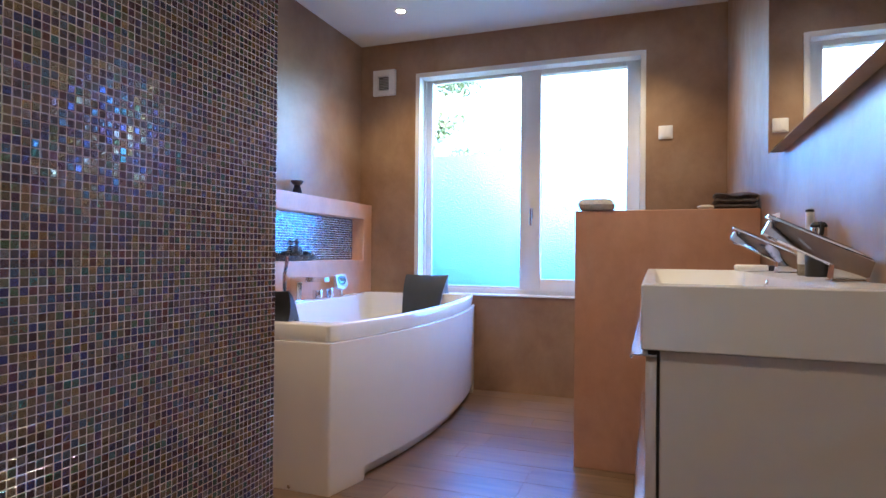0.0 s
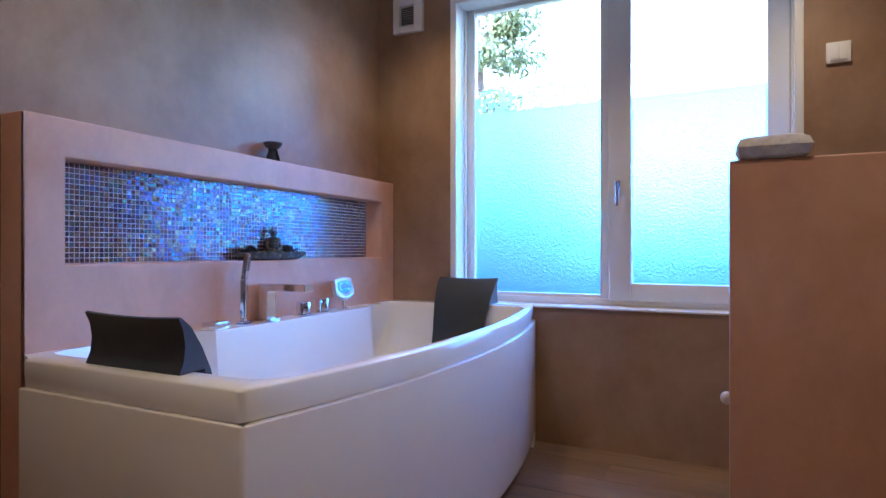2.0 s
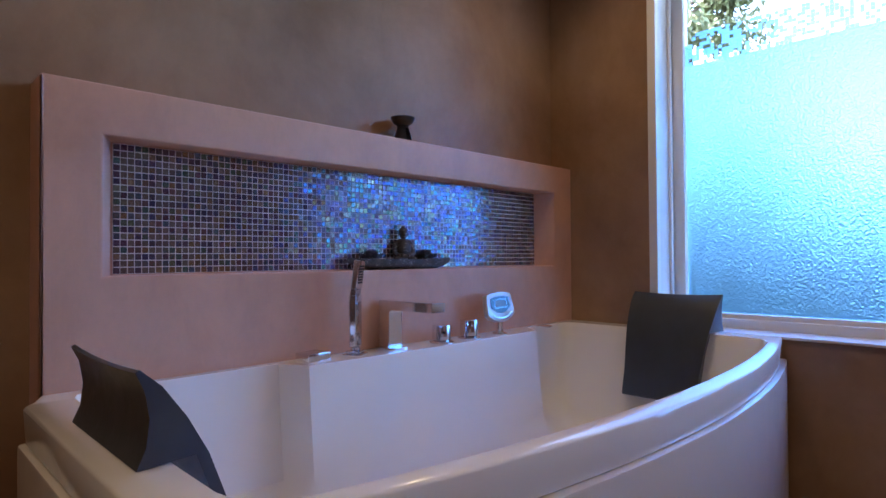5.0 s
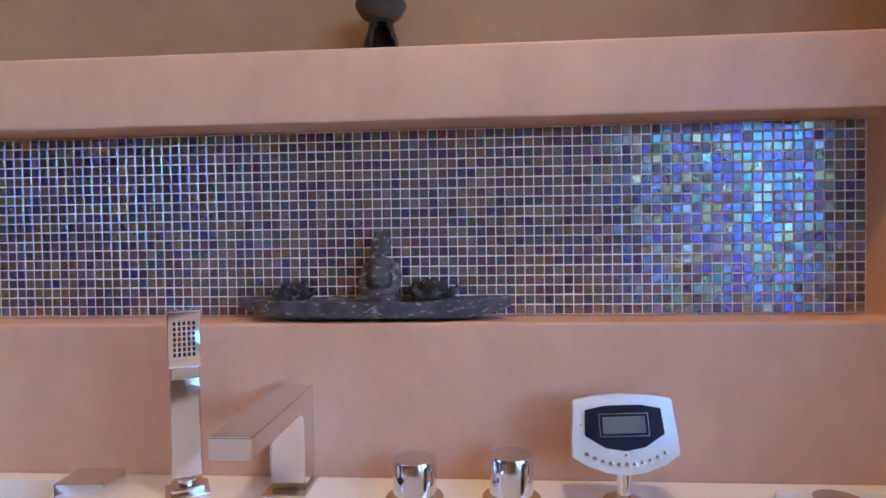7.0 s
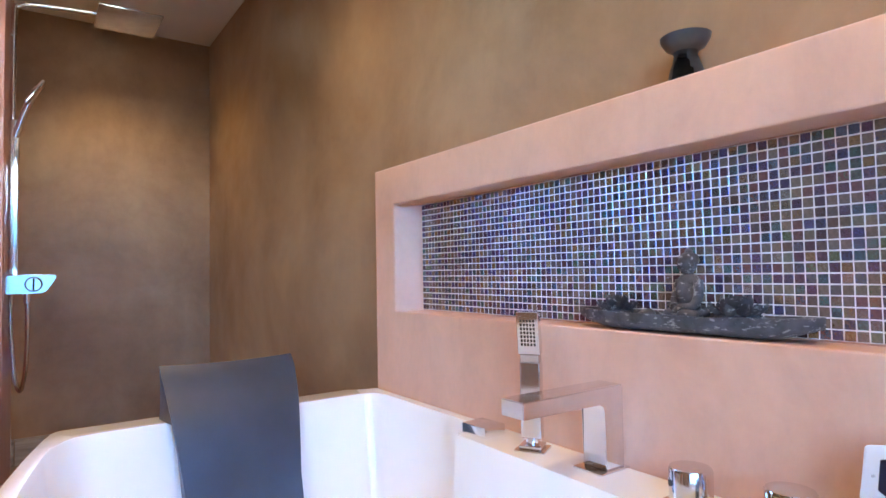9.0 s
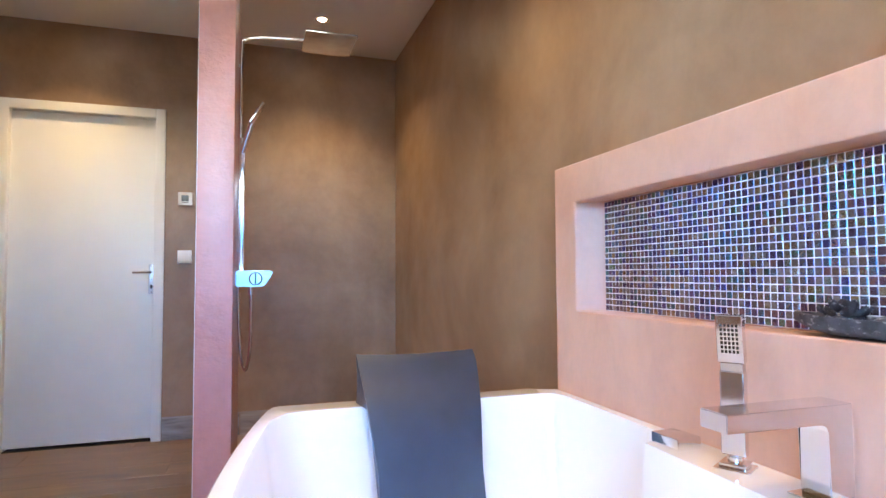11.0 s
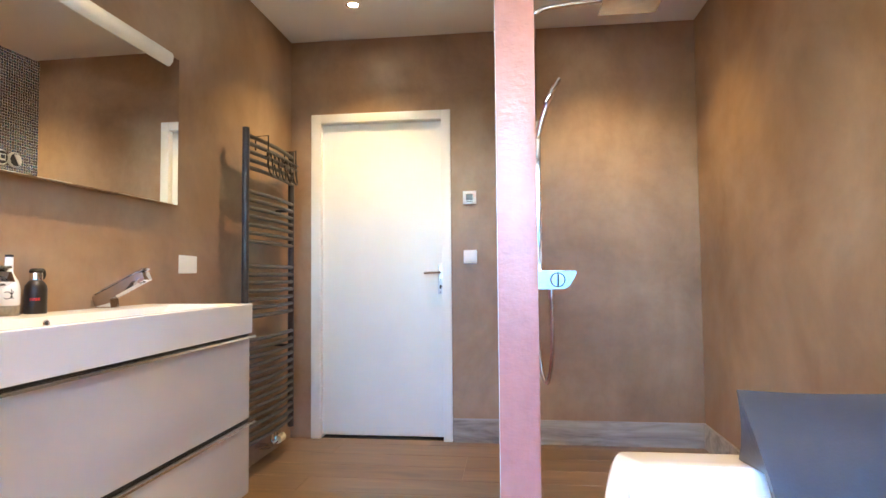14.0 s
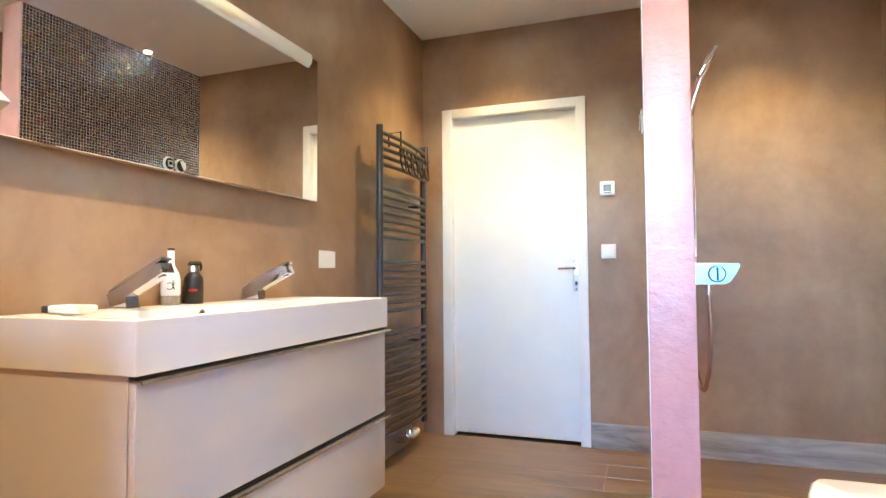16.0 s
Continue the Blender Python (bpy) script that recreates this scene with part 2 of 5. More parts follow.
M_BASE = wood_tile("greyed_wood_look_skirting", [(0.17, 0.15, 0.125), (0.30, 0.27, 0.235), (0.40, 0.36, 0.32), (0.47, 0.43, 0.385)], (0.4, 0.55))
M_SPOT = emitter("warm_led", (1.0, 0.80, 0.55), 3.0)
M_MIRROR, _nt, _b = nodes_of("mirror_silver")
_b.inputs["Base Color"].default_value = (0.86, 0.87, 0.87, 1)
_b.inputs["Metallic"].default_value, _b.inputs["Roughness"].default_value = 1.0, 0.006
M_GRASS = plain("lawn", (0.035, 0.06, 0.03), 0.9, vary=0.4, scale=3)
M_HEDGE = plain("hedge_leaf", (0.022, 0.040, 0.026), 0.7, vary=0.5, scale=9)
M_LEAF = plain("tree_leaf", (0.16, 0.18, 0.07), 0.6, vary=0.4, scale=4)
M_BARK = plain("bark", (0.10, 0.075, 0.055), 0.9, vary=0.3, scale=12, bumps=0.6, bscale=30)
M_STRIP = plain("opal_strip", (0.72, 0.72, 0.66), 0.35, vary=0.02)
M_ALU = plain("satin_aluminium", (0.62, 0.64, 0.66), 0.3, 0.9, vary=0.03)
M_SUEDE = plain("bottle_white", (0.78, 0.77, 0.74), 0.25)


# ---------- mesh helpers ----------
def empty(name, label="", category="", group="", at=(0, 0, 0)):
    e = new(name)
    e.empty_display_size = 0.1
    e.location = at
    return tagged(e, label, category, group)


def finish(name, bm, mat, parent=None, label="", smooth=True, angle=35):
    me = bpy.data.meshes.new(name)
    bmesh.ops.recalc_face_normals(bm, faces=bm.faces)
    if smooth:
        for f in bm.faces:
            f.smooth = True
        lim = radians(angle)
        for e in bm.edges:
            if len(e.link_faces) == 2 and e.calc_face_angle(0) > lim:
                e.smooth = False
    bm.to_mesh(me)
    bm.free()
    me.materials.append(mat)
    ob = new(name, me)
    if parent is not None:
        ob.parent = parent
    return tagged(ob, label)


def part(name, bm, mat, parent, label="", kind=""):
    ob = finish(name, bm, mat, parent, label)
    return tagged(ob, kind=kind)


def add_box(bm, x0, x1, y0, y1, z0, z1, bev=0.0, seg=2, m=None):
    vs = [bm.verts.new((x, y, z)) for z in (z0, z1) for y in (y0, y1) for x in (x0, x1)]
    fs = [(0, 1, 3, 2), (4, 6, 7, 5), (0, 4, 5, 1), (2, 3, 7, 6), (0, 2, 6, 4), (1, 5, 7, 3)]
    faces = [bm.faces.new([vs[i] for i in f]) for f in fs]
    if m is not None:
        bmesh.ops.transform(bm, matrix=m, verts=vs)
    if bev > 0:
        edges = {e for f in faces for e in f.edges}
        bmesh.ops.bevel(bm, geom=list(edges), offset=bev, segments=seg, profile=0.6, affect="EDGES")
    return vs


def box(x0, x1, y0, y1, z0, z1, bev=0.0, seg=2, m=None):
    bm = bmesh.new()
    add_box(bm, x0, x1, y0, y1, z0, z1, bev, seg, m)
    return bm


def add_lathe(bm, profile, center=(0, 0, 0), n=32, m=None):
    """Turns a profile of (radius, height) round z."""
    rings = []
    for r, z in profile:
        if r < 1e-6:
            rings.append([bm.verts.new((0, 0, z))])
        else:
            rings.append([bm.verts.new((r * math.cos(2 * math.pi * i / n), r * math.sin(2 * math.pi * i / n), z)) for i in range(n)])
    for a, b in zip(rings, rings[1:]):
        for i in range(n):
            j = (i + 1) % n
            if len(a) == 1 and len(b) > 1:
                bm.faces.new((a[0], b[i], b[j]))
            elif len(b) == 1 and len(a) > 1:
                bm.faces.new((a[i], a[j], b[0]))
            elif len(a) > 1:
                bm.faces.new((a[i], a[j], b[j], b[i]))
    vs = [v for r in rings for v in r]
    t = Matrix.Translation(center)
    bmesh.ops.transform(bm, matrix=(t @ m) if m is not None else t, verts=vs)
    return vs


def lathe(profile, center=(0, 0, 0), n=32, m=None):
    bm = bmesh.new()
    add_lathe(bm, profile, center, n, m)
    return bm


def add_tube(bm, pts, r, n=10, cap=True, rs=None, flat=1.0):
    pts = [Vector(p) for p in pts]
    rings = []
    up = None
    for i, p in enumerate(pts):
        d = (pts[min(i + 1, len(pts) - 1)] - pts[max(i - 1, 0)]).normalized()
        if up is None:
            up = Vector((0, 0, 1)) if abs(d.z) < 0.9 else Vector((1, 0, 0))
        s = d.cross(up).normalized()
        up = s.cross(d).normalized()
        rr = rs[i] if rs else r
        rings.append([bm.verts.new(p + (s * math.cos(2 * math.pi * k / n) + up * flat * math.sin(2 * math.pi * k / n)) * rr) for k in range(n)])
    for a, b in zip(rings, rings[1:]):
        for k in range(n):
            j = (k + 1) % n
            bm.faces.new((a[k], a[j], b[j], b[k]))
    if cap:
        bm.faces.new(rings[0])
        bm.faces.new(rings[-1])


def tube(pts, r, n=10, rs=None, flat=1.0):
    bm = bmesh.new()
    add_tube(bm, pts, r, n, True, rs, flat)
    return bm


def smooth_path(pts, k=6):
    """Catmull-Rom through the points."""
    p = [Vector(q) for q in pts]
    p = [2 * p[0] - p[1]] + p + [2 * p[-1] - p[-2]]
    out = []
    for i in range(1, len(p) - 2):
        for j in range(k):
            t = j / k
            out.append(0.5 * ((2 * p[i]) + (p[i + 1] - p[i - 1]) * t + (2 * p[i - 1] - 5 * p[i] + 4 * p[i + 1] - p[i + 2]) * t * t + (3 * p[i] - p[i - 1] - 3 * p[i + 1] + p[i + 2]) * t ** 3))
    out.append(p[-2])
    return out


def add_prism(bm, outline, axis, a, b):
    """Extrudes a flat outline of two coordinates along axis 0, 1 or 2 from a to b."""
    def at(u, v, w):
        q = [u, v]
        q.insert(axis, w)
        return q
    lo = [bm.verts.new(at(u, v, a)) for u, v in outline]
    hi = [bm.verts.new(at(u, v, b)) for u, v in outline]
    n = len(outline)
    caps = [bm.faces.new(lo), bm.faces.new(hi)]
    for i in range(n):
        j = (i + 1) % n
        bm.faces.new((lo[i], lo[j], hi[j], hi[i]))
    return lo + hi, caps


def prism(outline, axis, a, b, bev=0.0, seg=2):
    bm = bmesh.new()
    add_prism(bm, outline, axis, a, b)
    if bev > 0:
        bmesh.ops.bevel(bm, geom=list(bm.edges), offset=bev, segments=seg, profile=0.6, affect="EDGES")
    return bm


def structure(name, bm, mat, label="", category="", parent=None):
    ob = finish(name, bm, mat, parent, label)
    return tagged(ob, label, category, kind="structure")


# ---------- shell of the room ----------
OX0, OX1, OZ0, OZ1 = 0.418, 2.112, 0.655, 2.375     # window opening
DX0, DX1, DZ1 = 1.515, 2.435, 2.08                 # door opening
T = 0.30
RX0, RX1, RZ1 = 0.466, 2.116, 2.322               # the reveal laps over the window frame

bm = bmesh.new()
for x0, x1, z0, z1 in ((-T, RX0, ZF, H), (RX1, W + T, ZF, H), (RX0, RX1, ZF, OZ0), (RX0, RX1, RZ1, H)):
    add_box(bm, x0, x1, L, L + T, z0, z1)
wall_north = structure("wall_north", bm, M_WALL, "taupe waxed plaster wall round the wide window", "wall")
bm = bmesh.new()
for x0, x1, z0, z1 in ((-T, DX0, ZF, H), (DX1, W + T, ZF, H), (DX0, DX1, DZ1, H)):
    add_box(bm, x0, x1, -T, 0, z0, z1)
wall_south = structure("wall_south", bm, M_WALL, "taupe waxed plaster wall round the white door", "wall")
wall_east = structure("wall_east", prism([(WX(0), 0), (W + T, 0), (W + T, L), (WX(L), L)], 2, ZF, H), M_WALL, "taupe waxed plaster wall behind the washbasin", "wall")
wall_west = structure("wall_west", box(-T, 0, 0, L, ZF, H), M_WALL, "taupe waxed plaster wall behind bath and shower", "wall")
ceiling = structure("ceiling", box(-T, W + T, -T, L + T, H, H + 0.2), M_CEIL, "smooth white painted ceiling with recessed spots", "ceiling")
floor = structure("floor", box(-T, W + T, -T, L + T, -0.25, ZF - 0.0018), M_FGROUT, "brown wood-look tile floor with thin grout joints", "floor")

# niche wall behind the bath: four blocks round the niche and its back
NZ0, NZ1, NYA, NYB = 0.904, 1.216, 2.650, 4.290
NTOP = 1.328
NBACK = 0.026
bm = bmesh.new()
outer = [(NY, ZF), (L, ZF), (L, NTOP), (NY, NTOP)]
inner = [(NYA - 0.036, NZ0), (NYB + 0.042, NZ0), (NYB + 0.042, NZ1), (NYA - 0.036, NZ1)]
niche_back = [(NYA, NZ0), (NYB, NZ0), (NYB, NZ1), (NYA, NZ1)]


def ring_wall(bm, outer, inner, x_face, x_back, x_niche):
    of = [bm.verts.new((x_face, y, z)) for y, z in outer]
    ob = [bm.verts.new((x_back, y, z)) for y, z in outer]
    nf = [bm.verts.new((x_face, y, z)) for y, z in inner]
    nb = [bm.verts.new((x_niche, y, z)) for y, z in niche_back]
    for i in range(4):
        j = (i + 1) % 4
        bm.faces.new((of[i], of[j], nf[j], nf[i]))
        bm.faces.new((of[i], of[j], ob[j], ob[i]))
        bm.faces.new((nf[i], nf[j], nb[j], nb[i]))
    bm.faces.new(nb)
    bm.faces.new(ob)
    keep = [e for e in bm.edges if (e.verts[0] in of and e.verts[1] in of) or (e.verts[0] in nf and e.verts[1] in nf)
            or (e.verts[0] in of and e.verts[1] in ob) or (e.verts[0] in nf and e.verts[1] in nb)]
    bmesh.ops.bevel(bm, geom=keep, offset=0.006, segments=3, profile=0.6, affect="EDGES")


ring_wall(bm, outer, inner, NX, 0.001, NBACK)
niche_wall = structure("niche_wall", bm, M_PINK, "pink-terracotta plaster half wall with a long mosaic niche", "wall")

PX0, PX1, PY1 = 1.047, 1.176, 1.765
PYS, PZ = 0.655, 2.285
partition = structure("partition_wall", box(PX0, PX1, PYS, PY1, ZF, PZ, 0.004, 2), M_COLUMN, "shower partition wall with pink trowelled plaster end", "wall")
half_wall = structure("half_wall", box(1.824, 2.594, 3.155, 3.355, ZF, 1.165, 0.006, 3), M_TERRA, "pink-terracotta plaster half wall screening the toilet corner", "wall")

# ---------- window ----------
window = structure("window_1", box(OX0, OX1, L + 0.14, L + 0.215, OZ0, OZ0 + 0.045, 0.004), M_RIM, "white plastic window with two frosted panes", "window")
FY0, FY1 = L + 0.14, L + 0.215


def frame_ring(name, x0, x1, z0, z1, wl, wr, wb, wt, y0, y1, bev=0.006, parent=None, label=""):
    bm = bmesh.new()
    add_box(bm, x0, x0 + wl, y0, y1, z0, z1, bev)
    add_box(bm, x1 - wr, x1, y0, y1, z0, z1, bev)
    add_box(bm, x0 + wl, x1 - wr, y0 + 0.001, y1, z0, z0 + wb, bev)
    add_box(bm, x0 + wl, x1 - wr, y0 + 0.001, y1, z1 - wt, z1, bev)
    return part(name, bm, M_RIM, parent, label)


GL = (0.540, 1.238, 0.718, 2.285)
GR = (1.397, 1.989, 0.781, 2.265)
bm = bmesh.new()
for x0, x1, z0, z1 in ((OX0, OX0 + 0.062, OZ0 + 0.045, OZ1), (OX1 - 0.062, OX1, OZ0 + 0.045, OZ1), (OX0 + 0.062, OX1 - 0.062, OZ1 - 0.05, OZ1), (1.252, 1.318, OZ0 + 0.045, OZ1 - 0.05)):
    add_box(bm, x0, x1, FY0, FY1, z0, z1, 0.005)
part("window_frame", bm, M_RIM, window)
frame_ring("fixed_sash", OX0 + 0.064, 1.250, OZ0 + 0.03, OZ1 - 0.052, GL[0] - OX0 - 0.064, 1.250 - GL[1], GL[2] - OZ0 - 0.03, OZ1 - 0.052 - GL[3], FY0 + 0.02, FY1 - 0.005, 0.006, window)
sash = frame_ring("opening_sash", 1.285, OX1 - 0.035, OZ0 + 0.040, OZ1 - 0.035, GR[0] - 1.285, OX1 - 0.035 - GR[1], GR[2] - OZ0 - 0.040, OZ1 - 0.035 - GR[3], FY0 - 0.018, FY1 - 0.015, 0.007, window)
FROSTZ, BANDZ = 1.72, 1.85
for x0, x1, z0, z1 in (GL, GR):
    p = part("frosted_pane", box(x0 - 0.008, x1 + 0.008, FY0 + 0.045, FY0 + 0.051, z0 - 0.008, FROSTZ), M_FROST, window)
    p.visible_shadow = False
    p = part("clear_pane", box(x0 - 0.008, x1 + 0.008, FY0 + 0.045, FY0 + 0.051, FROSTZ + 0.001, z1 + 0.008), M_GLASS, window)
    p.visible_shadow = False
    if x0 > 1.0:
        continue
    bm = bmesh.new()
    rnd = random.Random(4)
    s = 0.0145
    for i in range(int((x1 - x0) / s)):
        for k in range(9):
            if rnd.random() < 0.52:
                add_box(bm, x0 + i * s, x0 + (i + 1) * s - 0.0006, FY0 + 0.0432, FY0 + 0.0438, FROSTZ + k * s, FROSTZ + (k + 1) * s - 0.0006)
    p = part("pixel_film_band", bm, M_FROST, window, kind="stuff")
    p.visible_shadow = False
# handle on the opening sash
bm = box(1.322, 1.346, FY0 - 0.028, FY0 - 0.018, 1.222, 1.296, 0.004)
hp = part("handle_plate", bm, M_STEEL, window)
bm = bmesh.new()
add_lathe(bm, [(0, 0), (0.009, 0), (0.009, 0.03), (0, 0.03)], m=pose(1.334, FY0 - 0.028, 1.280, 90, 0, 0), n=16)
add_box(bm, 1.326, 1.342, FY0 - 0.066, FY0 - 0.052, 1.165, 1.292, 0.005, 3)
part("handle_lever", bm, M_STEEL, window, "brushed steel window handle")
# thin trim round the frame and sill strip
# white lining boards of the reveal, each with a proud bead on the room side
for x0, x1, z0, z1 in ((RX0 + 0.0005, RX0 + 0.024, OZ0 + 0.011, RZ1 - 0.0005), (RX1 - 0.024, RX1 - 0.0005, OZ0 + 0.011, RZ1 - 0.0005), (RX0 + 0.024, RX1 - 0.024, RZ1 - 0.024, RZ1 - 0.0005)):
    bm = box(x0, x1, L - 0.004, FY0 - 0.0005, z0, z1, 0.002)
    side = 1 if x0 < 1 else -1
    if z1 - z0 > 0.1:
        add_box(bm, x0 if side > 0 else x0 - 0.011, x1 + 0.011 if side > 0 else x1, L - 0.009, L + 0.02, z0, z1 - 0.001, 0.003)
        add_box(bm, x1 if side > 0 else x0 - 0.012, x1 + 0.012 if side > 0 else x0, FY0 - 0.020, FY0 - 0.001, z0, z1 - 0.024, 0.003)
    else:
        add_box(bm, x0, x1, L - 0.009, L + 0.02, z0 - 0.011, z1, 0.003)
    part("reveal_lining", bm, M_RIM, window)
part("window_sill", box(RX0 + 0.001, RX1 - 0.001, L - 0.006, FY0 - 0.001, OZ0 + 0.0005, OZ0 + 0.010, 0.002), M_RIM, window)

# ---------- door ----------
door = structure("door_1", box(1.572, 2.372, -0.075, -0.036, -0.010, 2.018, 0.003), M_DOOR, "closed flush white door with a steel handle", "door")
bm = bmesh.new()
for x0, x1, z0, z1 in ((DX0, DX0 + 0.058, ZF, DZ1), (DX1 - 0.066, DX1, ZF, DZ1), (DX0 + 0.058, DX1 - 0.066, 2.022, DZ1)):
    add_box(bm, x0, x1, -0.12, 0.012, z0, z1, 0.004)
part("door_frame", bm, M_DOOR, door)
part("door_backing", box(DX0, DX1, -T, -0.13, ZF, DZ1), M_DOOR, door)
# black strip on the floor gives the gap under the door its shade
part("door_gap_shade", box(DX0 + 0.058, DX1 - 0.066, -0.1, -0.02, ZF - 0.001, ZF + 0.003, 0.002), M_BLACK, door)
part("handle_plate", box(1.572, 1.606, -0.036, -0.028, 0.895, 1.085, 0.006, 3), M_ALU, door)
for z in (0.908, 1.072):
    part("screw", lathe([(0, 0), (0.004, 0), (0.003, 0.0015), (0, 0.0015)], m=pose(1.589, -0.028, z, -90, 0, 0), n=12), M_STEEL, door)
bm = bmesh.new()
add_lathe(bm, [(0, 0), (0.008, 0), (0.008, 0.05), (0, 0.05)], m=pose(1.590, -0.03, 1.035, -90, 0, 0), n=14)
add_tube(bm, smooth_path([(1.590, 0.014, 1.035), (1.615, 0.018, 1.035), (1.69, 0.014, 1.033)], 5), 0.0085, 10)
part("door_handle", bm, M_STEEL, door, "chromed lever handle")
# no opening is cut: a black block paints the dark of the keyhole
part("keyhole", box(1.585, 1.595, -0.0285, -0.0265, 0.93, 0.955, 0.002), M_BLACK, door)


# ---------- bathtub ----------
def bow(y, x_end, x_mid, y0, y1):
    u = (2 * y - y0 - y1) / (y1 - y0)
    return x_mid - (x_mid - x_end) * u * u


TY0, TY1 = 2.460, 4.456
TXE, TXM = 0.932, 1.064         # front of the bath at its ends and at its middle
TX = NX + 0.002


def tub_outline(inset, n=28):
    """Outer plan of the bath, the front bowed, drawn in by inset at front and south."""
    y0, y1 = TY0 + inset, TY1
    pts = [(TX, TY0 + 0.044), (0.160, y0 + 0.018), (0.186, y0)]
    r = 0.018
    ys = [y0 + (y1 - y0) * i / n for i in range(n + 1)]
    fr = [(bow(y, TXE - inset, TXM - inset, TY0, TY1), y) for y in ys]
    pts += [(fr[0][0] - r, y0), (fr[0][0] - r * 0.3, y0 + r * 0.3), (fr[0][0] + 0.002, y0 + r)] + fr[1:]
    pts += [(TX, y1)]
    return pts


def basin_outline(drop, n=24):
    """Inner plan of the bath: straight back with a raised tap deck, bowed front."""
    s, f, k = 0.085 + drop * 0.42, 0.042 + drop * 0.20, 0.015 + drop * 0.12
    y0, y1 = TY0 + s, TY1 - s
    front = [(bow(TY0 + (TY1 - TY0) * (0.06 + 0.88 * i / n), TXE - f, TXM - f, TY0, TY1), y0 + (y1 - y0) * i / n) for i in range(n + 1)]
    back = [(TX + 0.01 + k, y1), (TX + 0.01 + k, 4.10), (TX + 0.01 + k + 0.085, 4.04), (TX + 0.01 + k + 0.095, 3.5), (TX + 0.01 + k + 0.085, 3.06), (TX + 0.01 + k, 3.02), (TX + 0.01 + k, y0)]
    if drop > 0.25:
        back = [(TX + 0.11 + k, p[1]) for p in back]
    a, b, c = front[0], front[-1], back[0][0]
    front = [(a[0] - 0.075, y0), (a[0] - 0.032, y0 + 0.009), (a[0] - 0.010, y0 + 0.030)] + front[1:-1] + [(b[0] - 0.010, y1 - 0.030), (b[0] - 0.032, y1 - 0.009), (b[0] - 0.075, y1)]
    back = [(c + 0.05, y1), (c + 0.015, y1 - 0.012), (c, y1 - 0.05)] + back[1:-1] + [(c, y0 + 0.05), (c + 0.015, y0 + 0.012), (c + 0.05, y0)]
    return front + back


def make_bathtub():
    tub = empty("bathtub", "white acrylic bath with a bowed front and ivory apron", "bathtub", at=(0.55, 3.46, 0))
    off = Matrix.Translation((-0.55, -3.46, 0))
    bm = bmesh.new()
    o = tub_outline(0)
    lo = tub_outline(0.004)
    top = [bm.verts.new((x, y, TUBZ)) for x, y in tub_outline(0.006)]
    shoulder = [bm.verts.new((x, y, TUBZ - 0.006)) for x, y in o]
    bot = [bm.verts.new((x, y, TUBZ - 0.070)) for x, y in lo]
    inn = [bm.verts.new((x, y, TUBZ - 0.072)) for x, y in tub_outline(0.03)]
    n = len(o)
    for a, b in ((top, shoulder), (shoulder, bot), (bot, inn)):
        for i in range(n):
            j = (i + 1) % n
            bm.faces.new((a[i], a[j], b[j], b[i]))
    levels = [(0.0, 0.0), (0.006, -0.004), (0.02, -0.02), (0.10, -0.14), (0.22, -0.30), (0.30, -0.37), (0.36, -0.40)]
    rings = []
    for d, z in levels:
        rings.append([bm.verts.new((x, y, TUBZ + z)) for x, y in basin_outline(d)])
    m = len(rings[0])
    for a, b in zip(rings, rings[1:]):
        for i in range(m):
            j = (i + 1) % m
            bm.faces.new((a[i], a[j], b[j], b[i]))
    bm.faces.new(rings[-1])
    te = [bm.edges.get((top[i], top[(i + 1) % n])) for i in range(n)]
    re = [bm.edges.get((rings[0][i], rings[0][(i + 1) % m])) for i in range(m)]
    bmesh.ops.triangle_fill(bm, use_beauty=True, use_dissolve=False, edges=te + re, normal=(0, 0, 1))
    bmesh.ops.transform(bm, matrix=off, verts=bm.verts)
    shell = finish("shell", bm, M_ACRYL, tub, "glossy white tub shell", angle=50)
    # apron: one sheet round the corner, with feet and a recessed plinth
    N = 40
    P0, P1 = TY0 - 0.008, TY1 - 0.003
    def col(y, d):
        return bow(y, TXE + 0.006 - d, TXM + 0.004 - d, TY0, TY1) + 0.008
    cx = col(P0 + 0.014, 0) - 0.012
    path = [(0.168, P0 + 0.03, 0, -1), (0.174, P0 + 0.002, 0, -1), (0.184, P0, 0, -1), (0.5, P0, 0, -1)]
    path += [(cx + 0.012 * math.sin(radians(a)), P0 + 0.012 - 0.012 * math.cos(radians(a)), math.sin(radians(a)), -math.cos(radians(a))) for a in (0, 18, 36, 54, 72, 88)]
    path += [(col(y, 0), y, 1, 0) for y in [P0 + 0.014 + (P1 - P0 - 0.014) * i / N for i in range(1, N + 1)]]
    bm = bmesh.new()
    def column(q, zb):
        x, y, nx, ny = q
        return [(x + nx * o, y + ny * o, z) for o, z in ((-0.03, TUBZ - 0.0725), (-0.006, TUBZ - 0.0725), (-0.0015, TUBZ - 0.0735), (0, TUBZ - 0.077), (0, 0.35), (0, zb + 0.02), (-0.004, zb), (-0.028, zb))]
    prev = None
    for q in path:
        foot = q[1] < P0 + 0.17 or q[1] > P1 - 0.10
        ring = [bm.verts.new(c) for c in column(q, ZF if foot else ZF + 0.062)]
        if prev:
            side = ring if prev[1] == foot else [bm.verts.new(c) for c in column(q, ZF if prev[1] else ZF + 0.062)]
            for k in range(7):
                bm.faces.new((prev[0][k], prev[0][k + 1], side[k + 1], side[k]))
            if side is not ring:
                lo, hi = (side, ring) if prev[1] else (ring, side)
                bm.faces.new((lo[4], lo[5], lo[6], lo[7], hi[7], hi[6], hi[5]))
        prev = (ring, foot)
